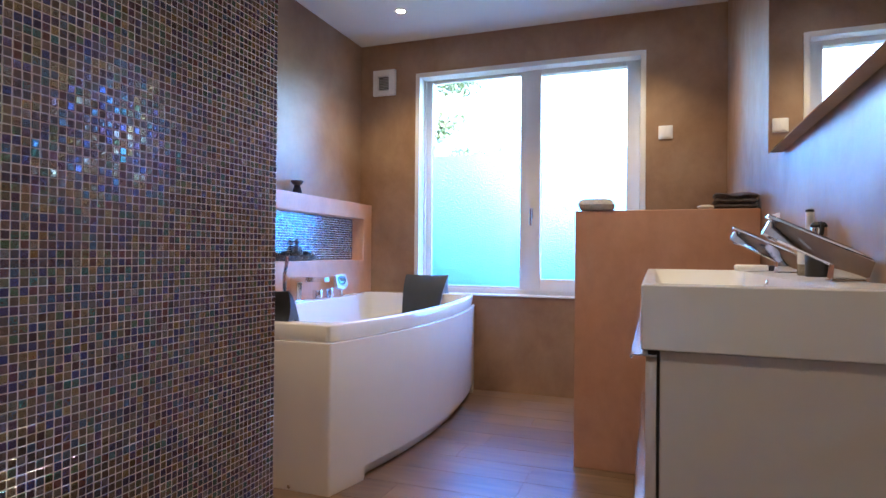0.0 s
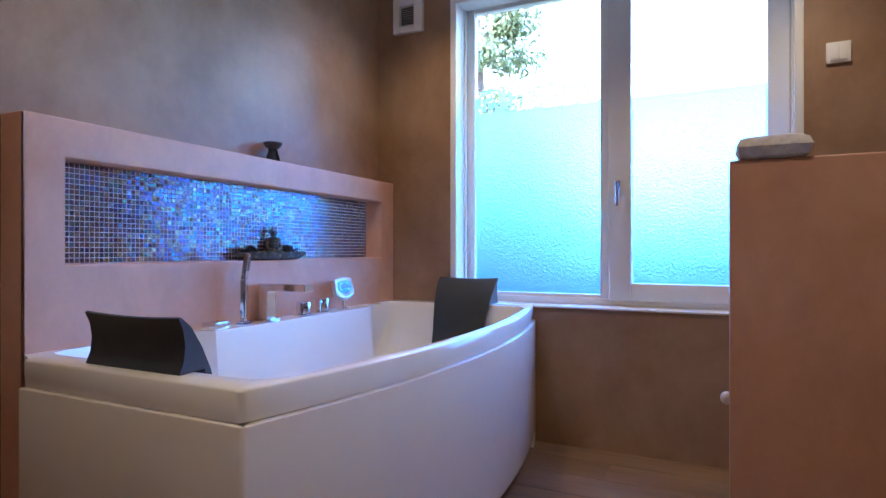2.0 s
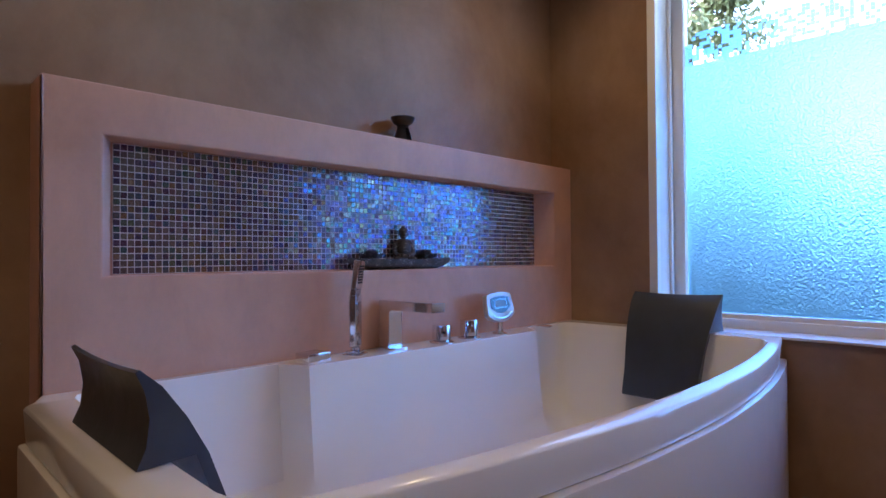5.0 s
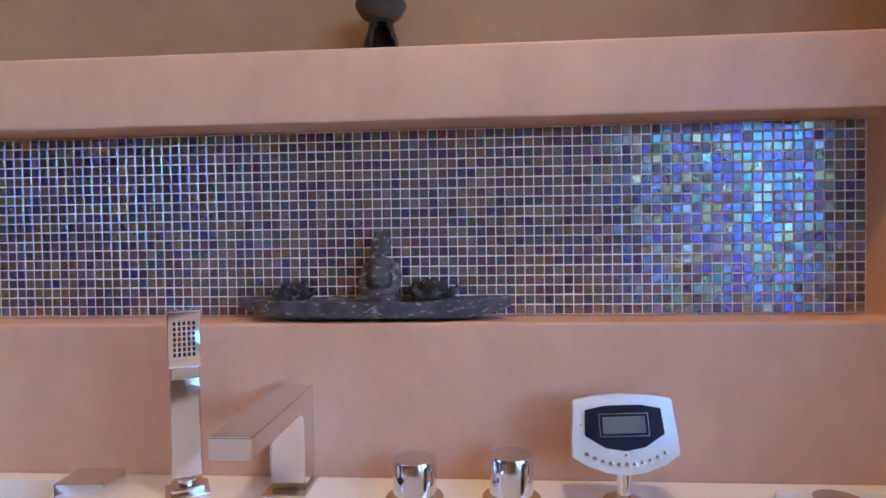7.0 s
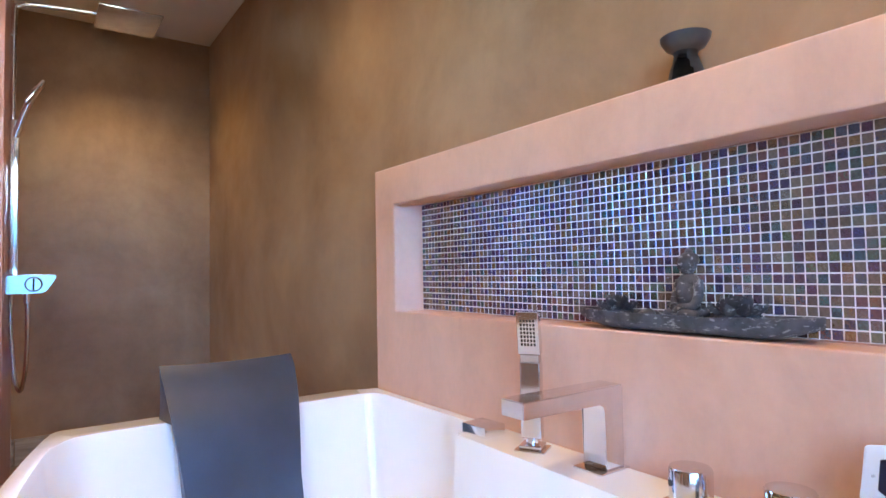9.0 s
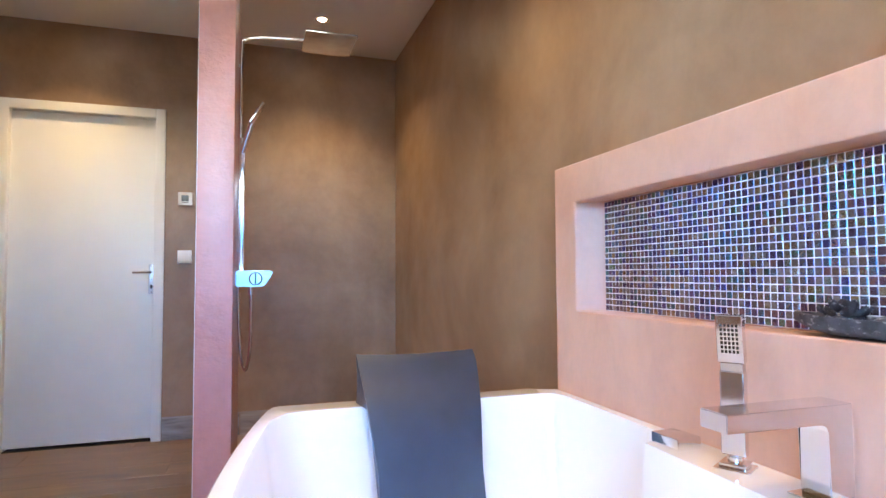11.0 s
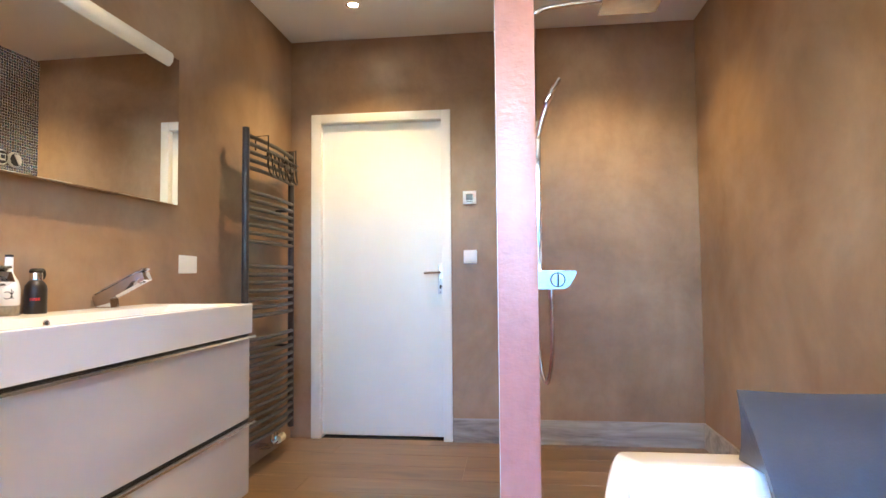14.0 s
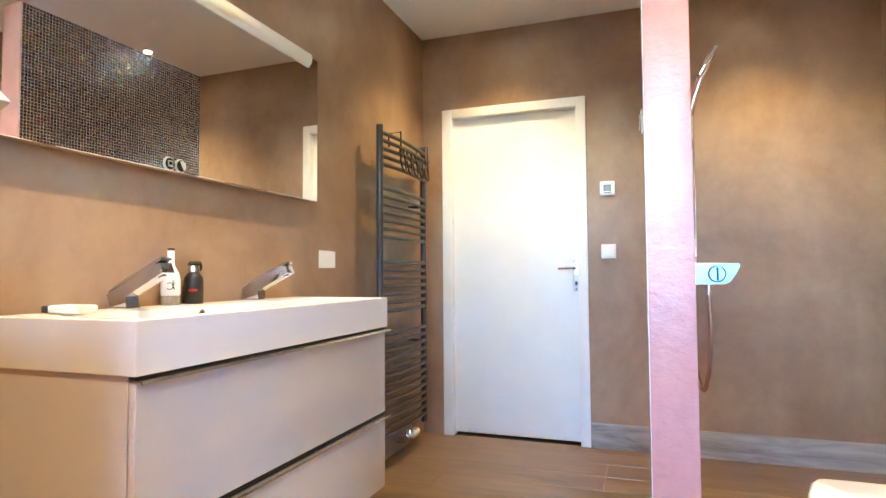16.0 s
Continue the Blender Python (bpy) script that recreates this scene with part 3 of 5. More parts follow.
    bmesh.ops.remove_doubles(bm, verts=bm.verts, dist=0.0004)
    bmesh.ops.transform(bm, matrix=off, verts=bm.verts)
    finish("apron", bm, M_PANEL, tub, "ivory front panel, bowed along the front", angle=50)
    bm = bmesh.new()
    out = [(col(P0 + 0.05 + (P1 - P0 - 0.08) * i / 20, 0) - 0.05, P0 + 0.05 + (P1 - P0 - 0.08) * i / 20) for i in range(21)]
    add_prism(bm, out + [(q[0] - 0.012, q[1]) for q in reversed(out)], 2, ZF, 0.10)
    bmesh.ops.transform(bm, matrix=off, verts=bm.verts)
    finish("plinth", bm, M_PANEL, tub)
    part("bolt", lathe([(0, 0), (0.008, 0), (0.008, 0.004), (0.004, 0.007), (0, 0.007)], m=Matrix.Translation((-0.55, -3.46, 0)) @ pose(0.755, P0, -0.010, 90, 0, 0), n=16), M_CHROME, tub)
    part("drain", lathe([(0, 0), (0.03, 0), (0.033, 0.003), (0.028, 0.006), (0, 0.008)], (0.0, 0.0, TUBZ - 0.399)), M_CHROME, tub)
    return tub


make_bathtub()


def make_headrest(flip):
    """A saddle-shaped foam cushion; its back stands on the rim, its front slopes into the bath."""
    bm = bmesh.new()
    rows = []
    K = 12
    for i in range(K + 1):
        u = 2 * i / K - 1
        sag = 0.006 * (1 - u * u)
        prof = [(0.018, 0.0), (0.030, 0.03), (0.034, 0.07), (0.028, 0.11), (0.016, 0.138 - sag), (0.022, 0.141 - sag), (0.05, 0.114), (0.085, 0.062), (0.118, 0.0), (0.146, -0.07), (0.172, -0.15), (0.195, -0.24), (0.185, -0.245), (0.150, -0.15), (0.128, -0.07), (0.10, 0.0)]
        rows.append([bm.verts.new((u * (0.167 - (0.030 * min(1.0, max(0.0, 0.11 - p[1]) / 0.25) if p[0] > 0.06 else 0.0)), p[0], p[1] * (0.93 if p[1] > 0 else 1.0) + 0.001)) for p in prof])
    n = len(rows[0])
    for a, b in zip(rows, rows[1:]):
        for k in range(n):
            j = (k + 1) % n
            bm.faces.new((a[k], a[j], b[j], b[k]))
    c0, c1 = bm.faces.new(rows[0]), bm.faces.new(rows[-1])
    ob = finish("headrest", bm, M_REST, None, "", angle=32)
    ob.matrix_world = (pose(0.543, TY0 + 0.021, TUBZ) if not flip else pose(0.585, TY1 - 0.008, TUBZ + 0.006, 0, 0, 180))
    return tagged(ob, "anthracite foam headrest cushion on the bath rim", "headrest", "headrests on the bath")


make_headrest(False)
make_headrest(True)


# ---------- taps on the bath ----------
def make_bath_handset(y, x=0.165):
    t = empty("hand_shower", "square chrome pull-out hand shower on the bath rim", "hand shower", at=(x, y, TUBZ))
    t.rotation_euler = (0, 0, radians(30))
    bm = box(-0.028, 0.028, -0.03, 0.03, 0.0, 0.006, 0.002)
    add_box(bm, -0.021, 0.021, -0.022, 0.022, 0.006, 0.014, 0.002)
    part("base", bm, M_CHROME, t)
    part("collar", lathe([(0, 0.013), (0.013, 0.013), (0.013, 0.022), (0.010, 0.026), (0, 0.026)], n=24), M_CHROME, t)
    bm = bmesh.new()
    add_box(bm, -0.011, 0.011, -0.0205, 0.0205, 0.025, 0.172, 0.003, 3)
    part("handle", bm, M_CHROME, t)
    m = pose(0, 0, 0.170, 0, 8, 0)
    part("neck", box(-0.0085, 0.0085, -0.019, 0.019, 0, 0.018, 0.001, 1, m), M_STEEL, t)
    h = part("head", box(-0.0085, 0.0095, -0.0225, 0.0225, 0.018, 0.103, 0.003, 3, m), M_CHROME, t)
    bm = bmesh.new()
    for i in range(5):
        for k in range(7):
            add_box(bm, 0.0095, 0.0108, -0.0148 + i * 0.0064, -0.0112 + i * 0.0064, 0.036 + k * 0.0078, 0.041 + k * 0.0078, 0, 1, m)
    tagged(part("nozzle_field", bm, M_BLACK, h), kind="stuff")


make_bath_handset(3.244)


def make_bath_spout(y):
    t = empty("bath_spout", "square chrome cascade spout on the bath rim", "bath tap", at=(0.138, y, TUBZ))
    part("base", box(-0.03, 0.045, -0.032, 0.032, 0, 0.006, 0.002), M_CHROME, t)
    out = [(-0.024, 0.006), (0.024, 0.006), (0.024, 0.106), (0.028, 0.117), (0.038, 0.121), (0.214, 0.121), (0.214, 0.148), (-0.024, 0.148)]
    bm = bmesh.new()
    add_prism(bm, [(a, b) for a, b in out], 1, -0.026, 0.026)
    bmesh.ops.bevel(bm, geom=[e for e in bm.edges], offset=0.0015, segments=2, affect="EDGES")
    part("body", bm, M_CHROME, t)


make_bath_spout(3.395)


def make_knob(y, x, pin):
    t = empty("tap_knob", "round chrome tap knob on a disc base on the bath rim", "tap knob", "tap knobs on the bath", at=(x, y, TUBZ))
    part("base", lathe([(0, 0), (0.041, 0), (0.041, 0.003), (0.028, 0.008), (0.025, 0.012), (0, 0.012)], n=32), M_CHROME, t)
    z = 0.006 if not pin else 0.012
    part("cap", lathe([(0, 0.011), (0.031, 0.011), (0.031, 0.048 + z), (0.029, 0.052 + z), (0, 0.053 + z)], n=32), M_CHROME, t)
    if pin:
        part("pin", lathe([(0, 0), (0.005, 0), (0.005, 0.008), (0, 0.010)], m=pose(0.0260, -0.0150, 0.048, 0, 90, -30), n=14), M_CHROME, t)
    else:
        # black disc on the cap, painted dark of a hole
        part("hole", lathe([(0, 0), (0.005, 0), (0.005, 0.002), (0, 0.002)], m=pose(0.0258, -0.0161, 0.036, 0, 90, -32), n=14), M_BLACK, t)


make_knob(3.583, 0.172, False)
make_knob(3.720, 0.168, True)
b = finish("diverter_block", box(-0.030, 0.030, -0.036, 0.036, 0, 0.026, 0.003), M_CHROME)
b.matrix_world = pose(0.172, 3.100, TUBZ, 0, 0, 4)
tagged(b, "low square chrome diverter block on the bath rim", "diverter")
b = finish("air_control", lathe([(0, 0), (0.032, 0), (0.032, 0.003), (0.02, 0.005), (0, 0.005)], (0.16, 4.17, TUBZ), 32), M_CHROME)
tagged(b, "flat chrome air control disc in the bath rim", "air control")


def make_panel(y, x):
    t = empty("control_panel", "silver bath control panel with a dark display on a stalk", "control panel", at=(x, y, TUBZ))
    part("base", lathe([(0, 0), (0.028, 0), (0.028, 0.003), (0.016, 0.008), (0.0105, 0.014), (0.0105, 0.05), (0, 0.05)], n=28), M_CHROME, t)
    m = pose(0.0, 0.0, 0.087, 2, -12, 0) @ Matrix.Diagonal((1.1, 1.2, 1.07, 1))
    out = [(-0.057, 0.050), (-0.054, 0.053), (-0.030, 0.057), (0.0, 0.059), (0.030, 0.057), (0.054, 0.053), (0.057, 0.050), (0.060, 0.0), (0.061, -0.018), (0.044, -0.030), (0.022, -0.039), (0, -0.042), (-0.022, -0.039), (-0.044, -0.030), (-0.061, -0.018), (-0.060, 0.0)]
    bm = prism(out, 0, -0.012, 0.008, 0.003)
    bmesh.ops.transform(bm, matrix=m, verts=bm.verts)
    shell = part("casing", bm, plain("silver_plastic", (0.62, 0.66, 0.70), 0.3, 0.3, vary=0.03), t)
    out = [(-0.043, 0.040), (-0.02, 0.045), (0.02, 0.045), (0.043, 0.040), (0.045, 0.008), (0.022, -0.008), (0, -0.012), (-0.022, -0.008), (-0.045, 0.008)]
    bm = prism(out, 0, 0.007, 0.0095, 0.0008, 1)
    bmesh.ops.transform(bm, matrix=m, verts=bm.verts)
    d = part("display", bm, M_NAVY, t)
    ring = bmesh.new()
    for y0, y1, z0, z1 in ((-0.028, 0.028, 0.034, 0.035), (-0.028, 0.028, 0.006, 0.007), (-0.028, -0.027, 0.007, 0.034), (0.027, 0.028, 0.007, 0.034)):
        add_box(ring, 0.0093, 0.0101, y0, y1, z0, z1, 0, 1, m)
    part("screen_outline", ring, M_STEEL, d)
    part("screen", box(0.009, 0.0105, -0.024, 0.024, 0.010, 0.031, 0.0006, 1, m), M_LCD, d)
    for i in range(11):
        u = (i - 5) / 5
        zz = -0.029 + 0.014 * u * u
        part("button", lathe([(0, 0), (0.0036, 0), (0.0031, 0.0022), (0, 0.0028)], m=m @ pose(0.008, u * 0.044, zz, 0, 90, 0), n=10), M_CHROME, shell)
    for s in (-1, 1):
        part("button", lathe([(0, 0), (0.0026, 0), (0.0022, 0.0016), (0, 0.002)], m=m @ pose(0.008, 0, -0.022 - s * 0.005, 0, 90, 0), n=10), M_CHROME, shell)


make_panel(3.875, 0.175)


# ---------- ornaments in and on the niche wall ----------
def make_tray(y0, y1):
    """A boat-shaped stone tray with blunt upturned ends."""
    t = new("stone_tray")
    bpy.data.objects.remove(t)
    bm = bmesh.new()
    n, k = 30, 7
    prev = None
    for shell in (0, 1):
        rows = []
        for i in range(n + 1):
            u = i / n * 2 - 1
            half = 0.034 * (1 - abs(u) ** 3.2) ** 0.6 + 0.004
            lift = 0.019 * max(0, abs(u) - 0.62) ** 1.6 * 5.2
            top = 0.032 + 0.006 * abs(u) ** 3
            hw = half - 0.006 * shell
            zb = lift + 0.009 * shell
            row = []
            for j in range(k + 1):
                a = math.pi * j / k
                x = -math.cos(a) * max(hw, 0.001)
                z = top - (top - min(zb, top - 0.003)) * math.sin(a) ** 0.6
                row.append(bm.verts.new((x, u * ((y1 - y0) / 2 - 0.006 * shell), z + noise.noise((x * 40, u * 9, z * 40)) * 0.0016)))
            rows.append(row)
        for a, b in zip(rows, rows[1:]):
            for j in range(k):
                bm.faces.new((a[j], a[j + 1], b[j + 1], b[j]))
        if prev:
            for a, b, c, d in zip(prev, prev[1:], rows, rows[1:]):
                for j in (0, k):
                    bm.faces.new((a[j], b[j], d[j], c[j]))
            for e in (0, n):
                for j in range(k):
                    bm.faces.new((prev[e][j], prev[e][j + 1], rows[e][j + 1], rows[e][j]))
        prev = rows
    ob = finish("stone_tray", bm, M_STONE, angle=60)
    ob.matrix_world = pose(0.066, (y0 + y1) / 2, NZ0 + 0.0005)
    return tagged(ob, "boat-shaped weathered dark stone tray in the mosaic niche", "tray")


make_tray(3.288, 3.728)


def blob(bm, c, r, scale=(1, 1, 1), rot=(0, 0, 0), u=14, v=10):
    m = pose(*c, *rot) @ Matrix.Diagonal((*scale, 1))
    bmesh.ops.create_uvsphere(bm, u_segments=u, v_segments=v, radius=r, matrix=m)


def make_statue(y):
    bm = bmesh.new()
    blob(bm, (0.0, 0, 0.016), 0.036, (0.75, 0.86, 0.45))
    blob(bm, (0.014, -0.016, 0.014), 0.02, (0.8, 1.0, 0.5), (0, 0, 20))
    blob(bm, (0.014, 0.016, 0.014), 0.02, (0.8, 1.0, 0.5), (0, 0, -20))
    blob(bm, (0, 0, 0.048), 0.028, (0.62, 0.86, 1.15))
    blob(bm, (0.0, 0, 0.068), 0.022, (0.6, 1.12, 0.62))
    for s in (-1, 1):
        add_tube(bm, smooth_path([(0, s * 0.023, 0.07), (0.003, s * 0.028, 0.048), (0.010, s * 0.025, 0.028), (0.021, s * 0.006, 0.024)], 4), 0.0075, 8)
        blob(bm, (0.0, s * 0.0138, 0.094), 0.004, (0.6, 0.5, 1.6), u=8, v=6)
    add_tube(bm, [(0, 0, 0.072), (0.001, 0, 0.086)], 0.0075, 10)
    blob(bm, (0.002, 0, 0.097), 0.0155, (0.95, 0.88, 1.12))
    blob(bm, (-0.001, 0, 0.1045), 0.0158, (1.0, 0.93, 0.86))
    blob(bm, (-0.001, 0, 0.1175), 0.0065, (1, 1, 1.0), u=10, v=8)
    blob(bm, (0.0165, 0, 0.095), 0.003, (0.9, 0.7, 1.6), u=8, v=6)
    ob = finish("statue", bm, M_STONE, angle=70)
    ob.matrix_world = pose(0.058, y, NZ0 + 0.020, 0, 0, -26) @ Matrix.Diagonal((1.1, 1.12, 1.0, 1))
    return tagged(ob, "small dark stone seated statue on the stone tray", "statue")


make_statue(3.520)


def petal_mesh(ln, w, tilt):
    """A cupped, pointed petal that rises outwards along x."""
    bm = bmesh.new()
    g = []
    for i in range(7):
        u = i / 6
        half = w * (math.sin(math.pi * min(1, 0.12 + 0.88 * u)) ** 0.6 if u < 1 else 0.08)
        a = radians(tilt) * (0.45 + 0.8 * u)
        row = []
        for j in range(5):
            v = j / 2 - 1
            row.append(bm.verts.new((ln * u * math.cos(a) - 0.35 * w * v * v * math.sin(a), v * half, ln * u * math.sin(a) + 0.5 * w * v * v)))
        g.append(row)
    fs = [bm.faces.new((g[i][j], g[i + 1][j], g[i + 1][j + 1], g[i][j + 1])) for i in range(6) for j in range(4)]
    bmesh.ops.solidify(bm, geom=fs, thickness=0.0022)
    return bm


def make_lotus(y, r, seed, z):
    """A stone water-lily: a core with three rings of cupped petals."""
    rnd = random.Random(seed)
    t = empty("lotus_ornament", "dark stone lotus flower ornament on the stone tray", "ornament", "lotus ornaments", at=(0.066, y, z))
    part("core", lathe([(0, -0.014), (r * 0.6, -0.014), (r * 0.75, -0.004), (r * 0.6, 0.004), (r * 0.28, 0.008), (r * 0.25, 0.019), (r * 0.18, 0.022), (0, 0.023)], n=16), M_STONE, t)
    for ring, (cnt, rr, zz, tilt) in enumerate(((9, 0.95, 0.006, 30), (8, 0.62, 0.014, 52), (5, 0.30, 0.018, 72))):
        for i in range(cnt):
            a = 360 / cnt * i + rnd.uniform(-8, 8)
            bm = petal_mesh(r * (0.62 - 0.12 * ring), r * (0.27 - 0.04 * ring), tilt)
            bmesh.ops.transform(bm, matrix=pose(0, 0, zz - 0.008, 0, 0, a) @ pose(r * rr * 0.50, 0, 0), verts=bm.verts)
            part("petal", bm, M_STONE, t)
    return t


make_lotus(3.377, 0.040, 1, NZ0 + 0.034)
make_lotus(3.604, 0.047, 2, NZ0 + 0.034)
bm = bmesh.new()
blob(bm, (0, 0, 0.008), 0.024, (0.5, 1.0, 0.55), (28, 0, 0))
ob = finish("pebble", bm, M_STONE)
ob.matrix_world = pose(0.072, 3.44, NZ0 + 0.016)
tagged(ob, "flat dark stone leaf-shaped pebble on the tray", "pebble")


def make_burner(x, y, z):
    t = empty("oil_burner", "small glazed dark clay oil burner on the niche wall ledge", "oil burner", at=(x, y, z))
    bm = bmesh.new()
    n = 40
    prof = [(0.030, 0.0), (0.031, 0.006), (0.028, 0.022), (0.0225, 0.038), (0.019, 0.050), (0.021, 0.056)]
    rings = [[bm.verts.new((r * math.cos(2 * math.pi * i / n), r * math.sin(2 * math.pi * i / n), h)) for i in range(n)] for r, h in prof]
    for k, (a, b) in enumerate(zip(rings, rings[1:])):
        for i in range(n):
            ang = (i + 0.5) / n * 360
            d = abs((ang - 14 + 180) % 360 - 180)
            if k < 4 and d < 44 - k * 8.0:
                continue
            j = (i + 1) % n
            bm.faces.new((a[i], a[j], b[j], b[i]))
    bmesh.ops.solidify(bm, geom=bm.faces, thickness=0.003)
    part("foot", bm, M_CLAY, t)
    part("bowl", lathe([(0, 0.053), (0.018, 0.055), (0.032, 0.064), (0.040, 0.076), (0.0415, 0.083), (0.039, 0.084), (0.036, 0.078), (0.02, 0.068), (0, 0.066)], n=36), M_CLAY, t)


make_burner(0.052, 3.525, NTOP)


# ---------- vent, switches, sockets ----------
def make_vent():
    v = empty("ceiling_vent", "white square extractor grille high on the taupe wall", "vent", at=(0.210, L, 2.270))
    v.name = "wall_vent"
    bm = bmesh.new()
    for x0, x1, z0, z1 in ((-0.092, -0.052, -0.098, 0.098), (0.040, 0.092, -0.098, 0.098), (-0.052, 0.040, -0.098, -0.060), (-0.052, 0.040, 0.052, 0.098)):
        add_box(bm, x0, x1, -0.032, -0.0005, z0, z1, 0.003)
    part("cover", bm, M_SWITCH, v)
    part("backing", box(-0.053, 0.041, -0.006, -0.001, -0.061, 0.053), M_VENTIN, v)
    for i in range(9):
        part("slat", box(-0.0525, 0.0405, -0.028, -0.012, -0.0010, 0.0010, 0, 1, pose(0, 0, -0.052 + i * 0.0122) @ pose(0, -0.02, 0, 24, 0, 0) @ pose(0, 0.02, 0)), M_SWITCH, v)


make_vent()


def make_switch(name, label, m, w, h, rockers, cat="switch"):
    """A plate in the xz-plane that faces -y, set on a wall by m."""
    s = empty(name, label, cat)
    s.matrix_world = m
    bm = box(-w / 2, w / 2, -0.010, 0.0, -h / 2, h / 2, 0.004, 3)
    part("plate", bm, M_SWITCH, s)
    k = (w - 0.024) / rockers
    for i in range(rockers):
        x = -w / 2 + 0.012 + k * i
        part("rocker", box(x + 0.0022, x + k - 0.0022, -0.0155, -0.0095, -h / 2 + 0.012, h / 2 - 0.012, 0.0015), M_SWITCH, s)
    return s


sw = make_switch("socket", "white double switch with a small hook on the taupe wall", pose(2.238, L - 0.0005, 1.765), 0.088, 0.088, 2, "switch")
make_switch("light_switch", "white light switch beside the door", pose(1.394, 0.0005, 1.132, 0, 0, 180), 0.084, 0.084, 1)
th = make_switch("thermostat", "white room thermostat with a small display above the switch", pose(1.395, 0.0005, 1.508, 0, 0, 180), 0.084, 0.084, 1, "thermostat")
part("display", box(-0.022, 0.022, -0.0165, -0.0145, -0.018, 0.022, 0.001), M_LCD, th)
part("slot", box(-0.020, 0.020, -0.016, -0.0145, -0.028, -0.023), M_BLACK, th)
make_switch("wall_socket", "white double socket on the taupe wall beside the washbasin", pose(WX(1.2) - 0.0005, 1.205, 1.075, 0, 0, 90), 0.152, 0.084, 2, "socket")
make_switch("wall_socket", "white double socket beyond the washbasin near the half wall", pose(WX(2.83) - 0.0005, 2.83, 1.080, 0, 0, 90), 0.152, 0.084, 2, "socket")
# round devices on the mosaic
for i, yy in enumerate((0.903, 0.816)):
    r = empty("round_socket", "white round socket with a half-open flap on the mosaic" if i else "white round control dial with a small square screen on the mosaic", "socket")
    r.matrix_world = pose(PX1 + 0.005, yy, 1.675, 0, 90, 0)
    part("plate", lathe([(0, 0), (0.043, 0), (0.043, 0.006), (0.038, 0.012), (0, 0.012)], n=36), M_SWITCH, r)
    part("insert", lathe([(0, 0.0125), (0.035, 0.0125), (0.034, 0.015), (0, 0.015)], n=30), M_BLACK, r)
    if i:
        bm = prism([(0.030 * math.cos(radians(a)), 0.030 * math.sin(radians(a))) for a in range(150, 331, 15)], 2, 0.0152, 0.019)
        part("flap", bm, M_SWITCH, r)
    else:
        part("bezel", box(-0.018, 0.018, -0.018, 0.018, 0.0152, 0.018, 0.001), M_SWITCH, r)
        part("screen", box(-0.012, 0.008, -0.013, 0.013, 0.0182, 0.0192), M_NAVY, r)


# ---------- ceiling spots ----------
SPOTS = [(0.573, 3.93), (0.580, 2.30), (0.588, 0.53), (2.02, 0.48), (2.02, 2.30), (2.02, 3.93)]
for x, y in SPOTS:
    s = empty("ceiling_spot", "recessed round spotlight with a brushed ring in the white ceiling", "spotlight", "ceiling spots", at=(x, y, H))
    part("ring", lathe([(0.030, 0.004), (0.030, -0.002), (0.034, -0.005), (0.042, -0.004), (0.043, 0.0), (0.030, 0.004)], n=36), M_STEEL, s)
    part("lamp", lathe([(0, -0.001), (0.024, -0.001), (0.029, 0.002), (0, 0.002)], n=24), M_SPOT, s)
    lp = new("spot_lamp", bpy.data.lights.new("spot_lamp", "SPOT"))
    lp.data.energy, lp.data.spot_size, lp.data.spot_blend, lp.data.shadow_soft_size = (1.15 if y < 3 and x < 1 or y < 1 else 1.7), radians(112), 1.0, 0.03
    lp.data.color = (1.0, 0.70, 0.36)
    lp.matrix_world = look((x, y, H - 0.02), (x, y + 0.0001, 0))

# ---------- washbasin and its cabinet ----------
VX, VY0, VY1, VZ = 2.150, 1.474, 2.672, 0.912
BX1 = 2.583


